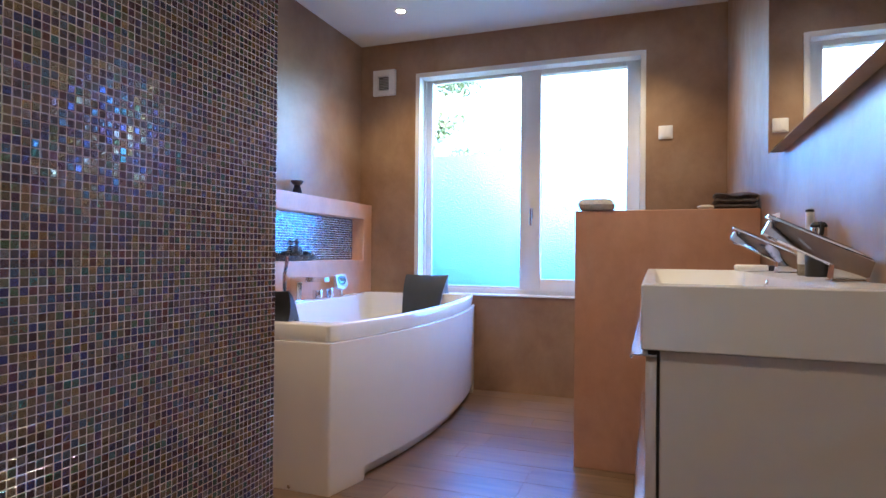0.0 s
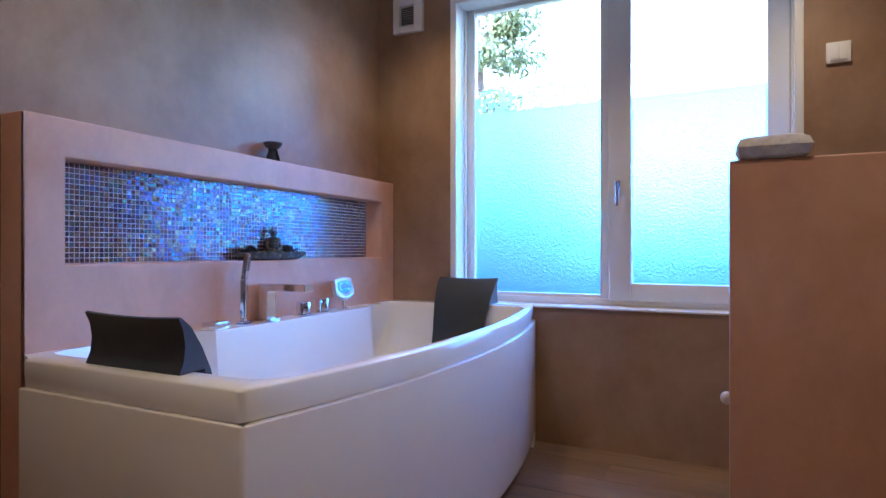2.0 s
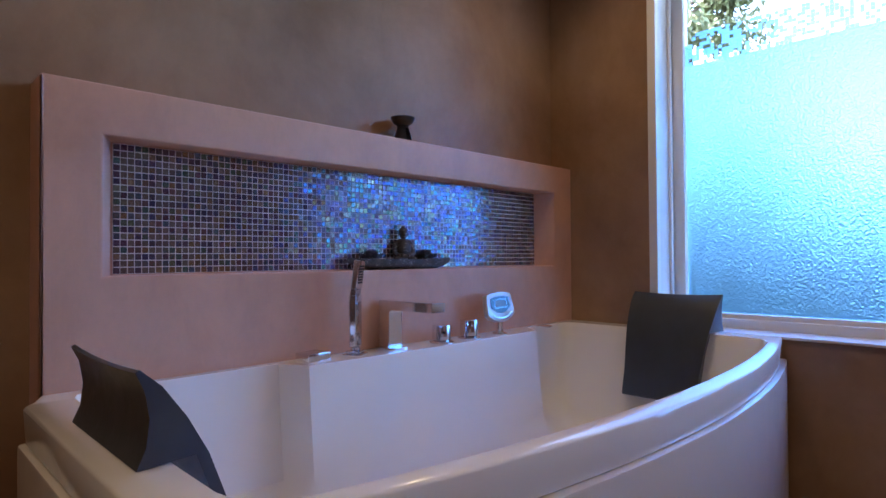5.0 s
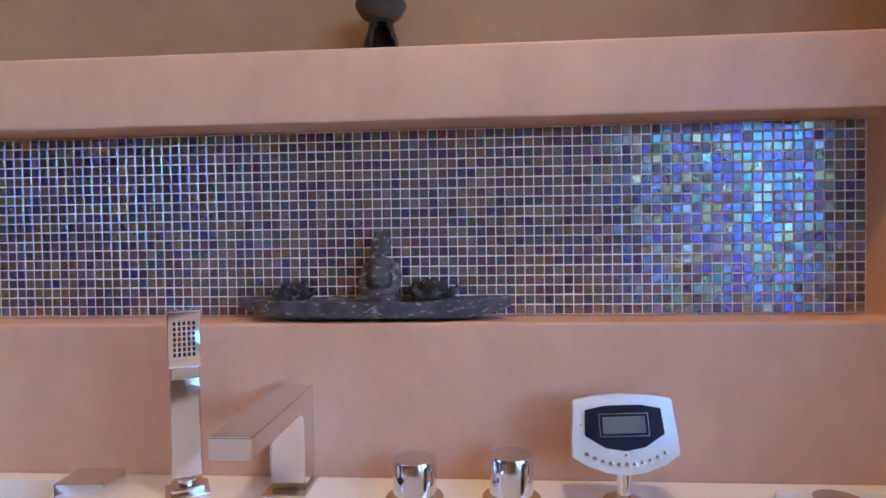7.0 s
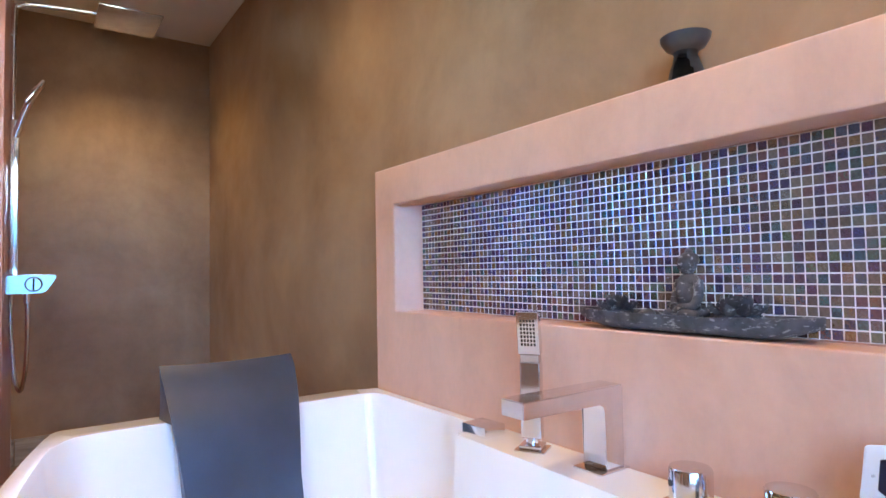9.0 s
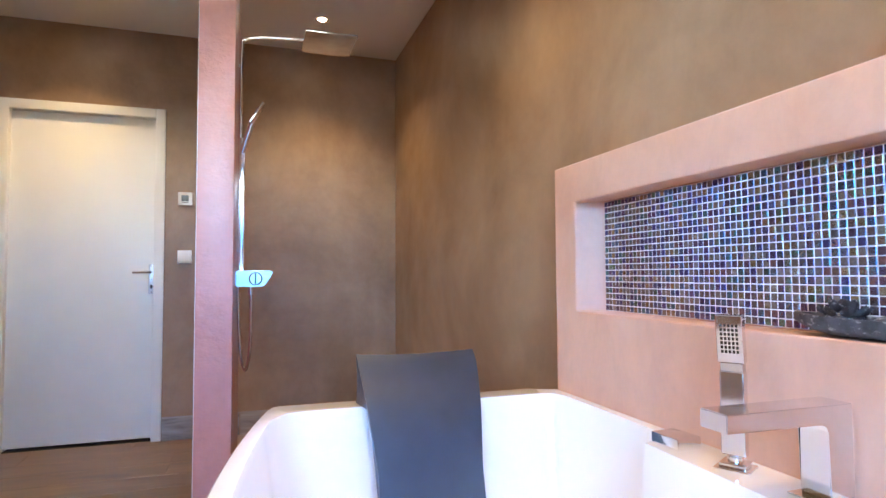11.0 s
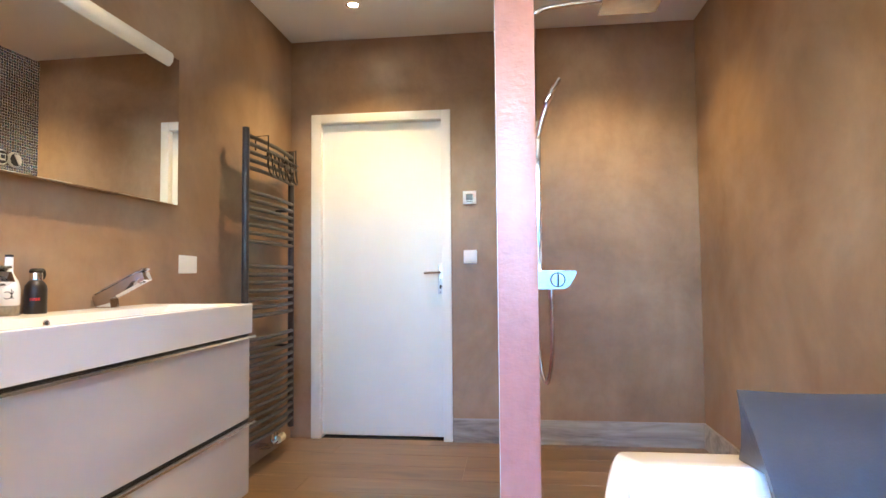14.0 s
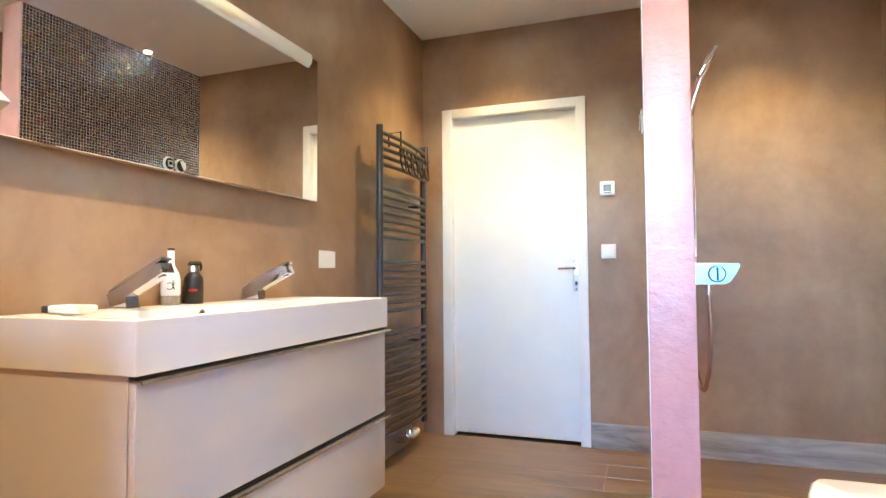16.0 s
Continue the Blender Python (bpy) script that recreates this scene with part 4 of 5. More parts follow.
def make_basin():
    b = empty("washbasin", "wide white cast double washbasin with a thick rim", "washbasin", at=(2.375, (VY0 + VY1) / 2, 0.795))
    off = Matrix.Translation((-2.375, -(VY0 + VY1) / 2, -0.795))
    bm = bmesh.new()
    def ring(x0, x1, y0, y1, z, r, n=5):
        pts = []
        for cx, cy, a0 in ((x1 - r, y1 - r, 0), (x0 + r, y1 - r, 90), (x0 + r, y0 + r, 180), (x1 - r, y0 + r, 270)):
            for i in range(n + 1):
                a = radians(a0 + 90 * i / n)
                pts.append(bm.verts.new((cx + r * math.cos(a), cy + r * math.sin(a), z)))
        return pts
    rings = [ring(VX + 0.002, BX1, VY0 + 0.002, VY1 - 0.002, 0.797, 0.004), ring(VX, BX1, VY0, VY1, 0.799, 0.005), ring(VX, BX1, VY0, VY1, VZ - 0.003, 0.005), ring(VX + 0.003, BX1, VY0 + 0.003, VY1 - 0.003, VZ, 0.004),
             ring(VX + 0.022, BX1 - 0.105, VY0 + 0.03, VY1 - 0.03, VZ, 0.04), ring(VX + 0.027, BX1 - 0.12, VY0 + 0.035, VY1 - 0.035, VZ - 0.004, 0.042), ring(VX + 0.055, BX1 - 0.135, VY0 + 0.13, VY1 - 0.13, VZ - 0.070, 0.06), ring(VX + 0.09, BX1 - 0.16, VY0 + 0.2, VY1 - 0.2, VZ - 0.082, 0.06)]
    for a, c in zip(rings, rings[1:]):
        n = len(a)
        for i in range(n):
            j = (i + 1) % n
            bm.faces.new((a[i], a[j], c[j], c[i]))
    bm.faces.new(rings[-1])
    bm.faces.new(rings[0])
    bmesh.ops.transform(bm, matrix=off, verts=bm.verts)
    finish("basin", bm, M_BASIN, b, angle=40)
    mo = pose(BX1 - 0.1275, 2.15, VZ - 0.026, 0, -84, 0)
    bm = lathe([(0.008, 0.0), (0.0135, 0.0), (0.0135, 0.003), (0.010, 0.005), (0.008, 0.0)], n=20, m=off @ mo)
    part("overflow_ring", bm, M_CHROME, b)
    # black disc inside the ring paints the shade of the overflow opening
    part("overflow_hole", lathe([(0, 0.0), (0.009, 0.0), (0.009, 0.001), (0, 0.001)], n=16, m=off @ mo), M_BLACK, b)


make_basin()


def make_cabinet():
    c = empty("vanity_cabinet", "greige lacquered wall-hung vanity cabinet with two wide drawers", "cabinet", at=(2.375, (VY0 + VY1) / 2, 0.18))
    def bx(*a, **k):
        bm = box(*a, **k)
        bmesh.ops.transform(bm, matrix=Matrix.Translation((-2.375, -(VY0 + VY1) / 2, -0.18)), verts=bm.verts)
        return bm
    part("body", bx(VX + 0.032, BX1, VY0 + 0.012, VY1 - 0.012, 0.182, 0.795, 0.001, 1), M_VAN, c)
    # black sheet behind the drawers: shade of the open joints put in as colour
    part("gap_shade_sheet", bx(VX + 0.027, VX + 0.0315, VY0 + 0.016, VY1 - 0.016, 0.186, 0.794), M_BLACK, c)
    for z0, z1 in ((0.182, 0.452), (0.468, 0.783)):
        d = part("drawer", bx(VX + 0.008, VX + 0.0265, VY0 + 0.010, VY1 - 0.010, z0, z1, 0.002), M_VAN, c)
        bm = bmesh.new()
        y0, y1 = VY0 + 0.004, VY1 - 0.004
        out = [(VX + 0.026, z1 + 0.0015), (VX - 0.014, z1 + 0.0015), (VX - 0.018, z1 - 0.004), (VX - 0.015, z1 - 0.006), (VX - 0.012, z1 - 0.001), (VX + 0.026, z1 - 0.001)]
        out = [(a, b + 0.004) for a, b in out]
        add_prism(bm, out, 1, y0, y1)
        bmesh.ops.transform(bm, matrix=Matrix.Translation((-2.375, -(VY0 + VY1) / 2, -0.18)), verts=bm.verts)
        part("handle", bm, M_STEEL, d, "continuous brushed steel grip strip")
        # black strip above each drawer, painted shade of the finger gap
        part("gap_shade_strip", bx(VX + 0.012, VX + 0.03, VY0 + 0.012, VY1 - 0.012, z1 + 0.006, z1 + 0.0125), M_BLACK, c)


make_cabinet()


def make_basin_tap(y):
    t = empty("basin_tap", "angular chrome basin mixer with a slanting flat spout", "tap", "taps on the washbasin", at=(2.536, y, VZ))
    part("base", box(-0.030, 0.030, -0.0235, 0.0235, 0, 0.005, 0.0015), M_TAP, t)
    out = [(0.026, 0.004), (-0.028, 0.004), (-0.022, 0.034), (-0.152, 0.098), (-0.140, 0.124), (-0.120, 0.122), (0.046, 0.040), (0.036, 0.010)]
    bm = prism(out, 1, -0.021, 0.021, 0.0015)
    part("body", bm, M_TAP, t)
    m = pose(0, 0, 0)
    out = [(-0.128, 0.124), (-0.144, 0.132), (-0.140, 0.139), (0.006, 0.069), (0.044, 0.045)]
    bm = prism(out, 1, -0.020, 0.020, 0.0012)
    part("lever", bm, M_TAP, t)
    part("aerator", lathe([(0, 0), (0.0105, 0), (0.0105, 0.004), (0, 0.004)], m=pose(-0.132, 0, 0.084, 0, 26, 0), n=18), M_STEEL, t)


make_basin_tap(1.787)
make_basin_tap(2.352)


def make_white_bottle(x, y, z):
    t = empty("bottle", "slim white bottle with a clear glass base on the washbasin", "bottle", at=(x, y, z))
    part("body", lathe([(0, 0.026), (0.027, 0.026), (0.0285, 0.032), (0.0285, 0.068), (0.024, 0.086), (0.013, 0.104), (0.0105, 0.112), (0.0105, 0.148), (0, 0.148)], n=30), M_SUEDE, t)
    part("glass_base", lathe([(0, 0.0), (0.027, 0.0), (0.0285, 0.003), (0.0285, 0.0255), (0, 0.0255)], n=30), plain("smoked_glass", (0.30, 0.27, 0.22), 0.08, vary=0.3, scale=60), t)
    part("cap", lathe([(0, 0.1485), (0.010, 0.1485), (0.010, 0.154), (0, 0.155)], n=24), M_BLACK, t)
    bm = bmesh.new()
    pts = [(-0.0291 * math.cos(radians(a)), 0.0291 * math.sin(radians(a)), 0.052 + 0.009 * math.sin(b)) for b in [radians(45 + 270 * i / 12) for i in range(13)] for a in [15 + 18 * math.cos(b)]]
    add_tube(bm, pts, 0.0011, 5)
    for s, e in (((-4, 0.043), (-4, 0.068)), ((-4, 0.052), (-14, 0.062)), ((-4, 0.052), (-14, 0.043))):
        add_tube(bm, [(-0.0291 * math.cos(radians(q[0])), 0.0291 * math.sin(radians(q[0])), q[1]) for q in (s, e)], 0.0011, 5)
    bmesh.ops.transform(bm, matrix=pose(0, 0, 0, 0, 0, -18), verts=bm.verts)
    bmesh.ops.transform(bm, matrix=pose(0, 0, 0, 0, 0, -18), verts=bm.verts)
    part("printed_mark", bm, M_INK, t)
    t.scale = (1.0, 1.0, 1.13)


make_white_bottle(2.557, 2.170, VZ)


def make_black_bottle(x, y, z):
    t = empty("bottle", "matt black flask bottle with a silver collar on the washbasin", "bottle", at=(x, y, z))
    part("body", lathe([(0, 0.0), (0.026, 0.0), (0.0275, 0.003), (0.0275, 0.062), (0.026, 0.074), (0.018, 0.085), (0.014, 0.088), (0, 0.088)], n=30), M_BOTBLK, t)
    part("collar", lathe([(0, 0.0885), (0.0165, 0.0885), (0.0165, 0.106), (0.0155, 0.108), (0, 0.108)], n=28), M_CHROME, t)
    part("cap", lathe([(0, 0.108), (0.0165, 0.108), (0.017, 0.113), (0.012, 0.119), (0, 0.120)], n=28), M_BLACK, t)
    bm = bmesh.new()
    add_tube(bm, smooth_path([(0, -0.012, 0.116), (0, -0.024, 0.115), (0, -0.029, 0.104), (0, -0.024, 0.094), (0, -0.015, 0.092)], 5), 0.0042, 8)
    part("strap", bm, M_BLACK, t)
    bm = bmesh.new()
    for i in range(4):
        a = 208 + i * 13 - 100
        add_box(bm, 0.0277, 0.0283, -0.0026, 0.0026, 0.035, 0.042, 0, 1, pose(0, 0, 0, 0, 0, a))
    part("print", bm, M_RED, t)
    t.scale = (1.08, 1.08, 1.14)


make_black_bottle(2.556, 2.075, VZ)

case = empty("soap_case", "flat white rounded plastic case with a dark end on the washbasin", "case", at=(2.485, 2.555, VZ + 0.0004))
part("body", box(-0.060, 0.036, -0.030, 0.030, 0, 0.021, 0.009, 4), M_SWITCH, case)
part("end_cap", box(0.0365, 0.060, -0.027, 0.027, 0.002, 0.019, 0.004, 3), M_INK, case)

# ---------- mirror ----------
MY0, MY1, MZ0, MZ1 = 1.378, 2.700, 1.322, 1.943
mir = empty("mirror", "wide frameless wall mirror above the washbasin", "mirror", at=(WX(2.02) - 0.0005, (MY0 + MY1) / 2, MZ0))
mir.rotation_euler = (0, 0, -0.012)
bm = box(-0.050, -0.0455, MY0 - (MY0 + MY1) / 2, MY1 - (MY0 + MY1) / 2, 0, MZ1 - MZ0, 0.0015, 1)
part("glass", bm, M_MIRROR, mir)
bm = bmesh.new()
out = [(-0.0505, 0.568), (-0.056, 0.570), (-0.068, 0.585), (-0.072, 0.605), (-0.068, 0.622), (-0.0505, 0.622)]
vs, caps = add_prism(bm, [(a, z) for a, z in out], 1, MY0 - (MY0 + MY1) / 2 + 0.075, MY1 - (MY0 + MY1) / 2 - 0.075)
part("light_strip", bm, M_STRIP, mir, "unlit white opal strip along the top edge")
part("backing", box(-0.045, -0.0075, MY0 - (MY0 + MY1) / 2 + 0.002, MY1 - (MY0 + MY1) / 2 - 0.002, 0.002, MZ1 - MZ0 - 0.002), M_WALL, mir)


# ---------- towel radiator ----------
def make_radiator():
    RX, Y0, Y1 = 2.490, 0.215, 0.835
    t = empty("towel_radiator", "tall anthracite ladder towel radiator with curved bars", "radiator", at=(RX, 0.5, 0.1))
    def tb(pts, r, n=12, flat=1.0):
        return tube([(x - RX, y - 0.5, z - 0.1) for x, y, z in pts], r, n, None, flat)
    for y in (Y0, Y1):
        part("post", tb([(RX, y, 0.105), (RX, y, 0.11), (RX, y, 1.785), (RX, y, 1.79)], 0.0185, 16), M_RAD, t)
    zs = [1.752, 1.712, 1.670, 1.628, 1.586]
    zs += [1.46 - 0.0428 * i for i in range(7)]
    zs += [1.072 - 0.0436 * i for i in range(7)]
    zs += [0.687 - 0.0439 * i for i in range(13)]
    for z in zs:
        pts = [(RX - 0.006 - 0.022 * math.sin(math.pi * i / 10), Y0 + (Y1 - Y0) * i / 10, z) for i in range(11)]
        part("bar", tb(pts, 0.0115, 8, 1.0), M_RAD, t)
    for y, z in ((Y0 + 0.03, 1.42), (Y0 + 0.03, 0.60)):
        part("bracket", tb([(RX - 0.005, y, z), (WX(0.5), y, z)], 0.009, 10), M_RAD, t)
    for y in (0.46, 0.51):
        part("pipe", tb([(RX - 0.01, y, 0.16), (RX - 0.01, y, 0.075), (RX + 0.01, y, 0.06), (WX(0.5), y, 0.06)], 0.009, 10), M_CHROME, t)
    part("valve_body", tb([(RX - 0.01, 0.44, 0.085), (RX - 0.01, 0.53, 0.085)], 0.015, 14), M_CHROME, t)
    v = part("thermostat_head", tb([(RX - 0.01, 0.44, 0.085), (RX - 0.01, 0.436, 0.085), (RX - 0.01, 0.375, 0.085), (RX - 0.01, 0.368, 0.085)], 0.024, 20), M_VALVE, t)
    return RX, Y0, Y1


RX, RY0, RY1 = make_radiator()


M_WIRE = plain("dark_iron_wire", (0.02, 0.016, 0.015), 0.4, 0.3, vary=0.1)


def make_hook_rack():
    t = empty("hook_rack", "dark wire hook rack hung over the top of the towel radiator", "hook rack", at=(RX - 0.05, 0.5, 1.6))
    def tb(pts, r=0.0042, k=5):
        return tube([(x - RX + 0.05, y - 0.5, z - 1.6) for x, y, z in (smooth_path(pts, k) if k > 1 else pts)], r, 7)
    x = RX - 0.062
    for y in (0.30, 0.70):
        part("hanger", tb([(RX + 0.01, y, 1.70), (RX + 0.01, y, 1.775), (x, y, 1.778), (x, y, 1.70), (x, y, 1.62)], 0.0045, 1), M_WIRE, t)
    for z in (1.690, 1.660):
        part("rail", tb([(x, 0.27, z), (x, 0.73, z)], 0.0045, 1), M_WIRE, t)
    for i in range(8):
        y = 0.31 + i * 0.055
        part("curl", tb([(x, y + 0.02 * math.cos(a), 1.675 + 0.013 * math.sin(a)) for a in [2 * math.pi * k / 8 for k in range(9)]], 0.0036, 2), M_WIRE, t)
    for i in range(5):
        y = 0.325 + i * 0.088
        part("hook", tb([(x, y - 0.026, 1.66), (x - 0.004, y - 0.030, 1.61), (x - 0.010, y - 0.022, 1.578), (x - 0.013, y, 1.566), (x - 0.010, y + 0.022, 1.578), (x - 0.004, y + 0.030, 1.61), (x, y + 0.028, 1.635)], 0.0042), M_WIRE, t)


make_hook_rack()


# ---------- shower set on the partition ----------
def make_shower():
    SY = 1.35
    t = empty("shower_set", "chrome thermostatic shower set with rain head and hand shower", "shower", at=(PX0, SY, 1.0))
    def tr(bm):
        bmesh.ops.transform(bm, matrix=Matrix.Translation((-PX0, -SY, -1.0)), verts=bm.verts)
        return bm
    out = [(PX0 - 0.001, 1.028), (PX0 - 0.150, 1.028), (PX0 - 0.152, 1.020), (PX0 - 0.140, 1.004), (PX0 - 0.125, 0.974), (PX0 - 0.108, 0.963), (PX0 - 0.001, 0.962)]
    bm = bmesh.new()
    vs, caps = add_prism(bm, out, 1, SY - 0.15, SY + 0.15)
    bmesh.ops.bevel(bm, geom=list(bm.edges), offset=0.003, segments=2, affect="EDGES")
    mx = part("mixer_shelf", tr(bm), M_MIXER, t, "chrome mixer with a flat shelf top")
    part("shelf_top", tr(box(PX0 - 0.150, PX0 - 0.002, SY - 0.15, SY + 0.15, 1.0285, 1.031, 0.001)), M_CHROME, t)
    for s in (-1, 1):
        k = part("knob", tr(lathe([(0, 0), (0.025, 0), (0.025, 0.012), (0.022, 0.016), (0, 0.016)], m=pose(PX0 - 0.082, SY + s * 0.150, 0.996, -90 * s, 0, 0), n=28)), M_MIXER, t)
        part("dial_ring", tr(lathe([(0.0252, 0), (0.0275, 0), (0.0275, 0.002), (0.0252, 0.002), (0.0252, 0)], m=pose(PX0 - 0.082, SY + s * 0.150, 0.996, -90 * s, 0, 0), n=28)), M_BLACK, k)
        part("grip", tr(box(PX0 - 0.0845, PX0 - 0.0795, SY + s * 0.172 - 0.006, SY + s * 0.172 + 0.006, 0.975, 1.017, 0.001)), M_BLACK, k)
    part("riser", tr(tube(smooth_path([(PX0 - 0.013, SY, 1.03), (PX0 - 0.013, SY, 1.5), (PX0 - 0.013, SY, 2.01), (PX0 - 0.030, SY, 2.070), (PX0 - 0.10, SY, 2.090), (PX0 - 0.30, SY, 2.105)], 6), 0.0100, 12)), M_CHROME, t)
    part("rail", tr(box(PX0 - 0.034, PX0 - 0.006, SY + 0.014, SY + 0.026, 1.031, 1.62, 0.003, 2)), M_CHROME, t)
    for z in (1.12, 1.95):
        part("bracket", tr(tube([(PX0 - 0.001, SY, z), (PX0 - 0.013, SY, z)], 0.010, 12)), M_CHROME, t)
    hd = part("rain_head", tr(box(PX0 - 0.51, PX0 - 0.28, SY - 0.09, SY + 0.17, 2.078, 2.086, 0.003, 2)), M_TAP, t, "flat square rain shower head")
    part("head_joint", tr(lathe([(0.0, 0), (0.018, 0), (0.016, 0.02), (0, 0.022)], (PX0 - 0.39, SY + 0.03, 2.086), 20)), M_CHROME, hd)
    part("head_arm", tr(tube([(PX0 - 0.28, SY, 2.104), (PX0 - 0.40, SY + 0.02, 2.106)], 0.010, 12)), M_CHROME, t)
    part("slider", tr(tube([(PX0 - 0.018, SY, 1.53), (PX0 - 0.018, SY, 1.57)], 0.016, 14)), M_CHROME, t)
    part("hand_shower", tr(tube(smooth_path([(PX0 - 0.021, SY + 0.02, 1.555), (PX0 - 0.038, SY + 0.03, 1.615), (PX0 - 0.058, SY + 0.04, 1.675), (PX0 - 0.080, SY + 0.05, 1.727), (PX0 - 0.092, SY + 0.05, 1.748)], 5), 0.012, 12, None, 1.0)), M_CHROME, t)
    part("hand_shower_face", tr(box(-0.006, 0.008, -0.04, 0.04, -0.055, 0.055, 0.005, 2, pose(PX0 - 0.080, SY + 0.05, 1.722, 0, -32, 0))), M_TAP, t)
    part("hose", tr(tube(smooth_path([(PX0 - 0.062, SY + 0.08, 0.962), (PX0 - 0.064, SY + 0.08, 0.80), (PX0 - 0.058, SY + 0.06, 0.66), (PX0 - 0.042, SY + 0.03, 0.598), (PX0 - 0.024, SY - 0.01, 0.66), (PX0 - 0.011, SY - 0.03, 0.85), (PX0 - 0.010, SY - 0.06, 1.2), (PX0 - 0.018, SY + 0.015, 1.555)], 8), 0.0075, 10)), M_STEEL, t, "flexible metal shower hose")
    part("hose_nut", tr(tube([(PX0 - 0.062, SY + 0.08, 0.962), (PX0 - 0.062, SY + 0.08, 0.925)], 0.011, 12)), M_CHROME, t)


make_shower()


# ---------- towels on the half wall ----------
def make_towel(x0, x1, y0, y1, z, layers, mat, label, seed):
    t = empty("folded_towel", label, "towel", "towels on the half wall", at=((x0 + x1) / 2, (y0 + y1) / 2, z))
    rnd = random.Random(seed)
    h = 0.023 if layers > 1 else 0.056
    for k in range(layers):
        w, d = (x1 - x0) / 2 - rnd.uniform(0, 0.008), (y1 - y0) / 2 - rnd.uniform(0, 0.008)
        bm = bmesh.new()
        nx, ny = 18, 10
        top, bot = [], []
        for i in range(nx + 1):
            rt, rb = [], []
            for j in range(ny + 1):
                u, v = i / nx * 2 - 1, j / ny * 2 - 1
                e = max(0.0, 1 - max(abs(u) ** 8, abs(v) ** 5)) ** 0.5
                s = noise.noise((u * 1.7 + seed, v * 1.3, k * 3.1)) * 0.004 * (k + 1)
                rt.append(bm.verts.new((u * w, v * d, h * (k + 0.5 + 0.48 * e) + s)))
                rb.append(bm.verts.new((u * w, v * d, h * (k + 0.5 - 0.48 * e) + (s if k else 0))))
            top.append(rt)
            bot.append(rb)
        for i in range(nx):
            for j in range(ny):
                bm.faces.new((top[i][j], top[i + 1][j], top[i + 1][j + 1], top[i][j + 1]))
                bm.faces.new((bot[i][j], bot[i][j + 1], bot[i + 1][j + 1], bot[i + 1][j]))
        edge = [(i, 0) for i in range(nx)] + [(nx, j) for j in range(ny)] + [(i, ny) for i in range(nx, 0, -1)] + [(0, j) for j in range(ny, 0, -1)]
        for a, b in zip(edge, edge[1:] + edge[:1]):
            bm.faces.new((top[a[0]][a[1]], top[b[0]][b[1]], bot[b[0]][b[1]], bot[a[0]][a[1]]))
        part("layer", bm, mat, t)


make_towel(1.836, 2.000, 3.128, 3.275, 1.165, 1, M_TOWEL, "folded grey terry towel on the end of the half wall", 3)
make_towel(2.415, 2.592, 3.160, 3.282, 1.165, 3, M_TOWELD, "stack of folded dark grey terry towels on the half wall", 8)

bm = bmesh.new()
blob(bm, (0, 0, 0.011), 0.036, (1.0, 0.7, 0.31), (0, 0, 0), 22, 10)
ob = finish("soap_bar", bm, M_VALVE)
ob.matrix_world = pose(2.385, 3.215, 1.1655)
tagged(ob, "cream oval soap bar beside the dark towels on the half wall", "soap")

bm = bmesh.new()
blob(bm, (0, 0, 0), 0.018, (1.0, 0.9, 1.0), (0, 0, 0), 18, 12)
add_tube(bm, [(0, 0, 0), (0.06, 0, 0)], 0.010, 12)
ob = finish("door_stop", bm, M_VALVE)
ob.matrix_world = pose(1.819, 3.372, 0.538)
tagged(ob, "small white round bumper behind the end of the half wall", "bumper")

# ---------- outside ----------
ground = structure("ground", box(-120, 120, L + T, 200, -3.3, -3.0), M_GRASS, "lawn seen dimly through frosted glass", "lawn")


def leaf_mass(name, mat, centers, count, size, seed, parent=None, label=""):
    """Many small leaves scattered through ellipsoids."""
    rnd = random.Random(seed)
    verts, faces = [], []
    for i in range(count):
        cx, cy, cz, rx, ry, rz = rnd.choice(centers)
        while True:
            a, b, c = rnd.uniform(-1, 1), rnd.uniform(-1, 1), rnd.uniform(-1, 1)
            if a * a + b * b + c * c < 1:
                break
        p = Vector((cx + a * rx, cy + b * ry, cz + c * rz))
        e = Euler((rnd.uniform(0, 6.3), rnd.uniform(0, 6.3), rnd.uniform(0, 6.3))).to_matrix()
        s = size * rnd.uniform(0.5, 1.3)
        k = len(verts)
        for q in ((-s, 0, 0), (0, -s * 0.35, 0), (s, 0, 0), (0, s * 0.35, 0.1 * s)):
            verts.append(tuple(p + e @ Vector(q)))
        faces.append((k, k + 1, k + 2, k + 3))
    me = bpy.data.meshes.new(name)
    me.from_pydata(verts, [], faces)
    me.materials.append(mat)
    ob = new(name, me)
    if parent:
        ob.parent = parent
    return tagged(ob, label)


tree = empty("tree", "broad evergreen tree with hanging twigs beyond the window", "tree", at=(0, 0, 0))
TC = Vector((-3.4, 14.5, -3.0))
tr_bm = tube([TC, TC + Vector((0.1, 0, 3)), TC + Vector((0, 0.1, 6)), TC + Vector((-0.1, 0, 9.5))], 0.2, 10, [0.28, 0.22, 0.14, 0.04])
part("trunk", tr_bm, M_BARK, tree)
rnd = random.Random(11)
cents = []
bm = bmesh.new()
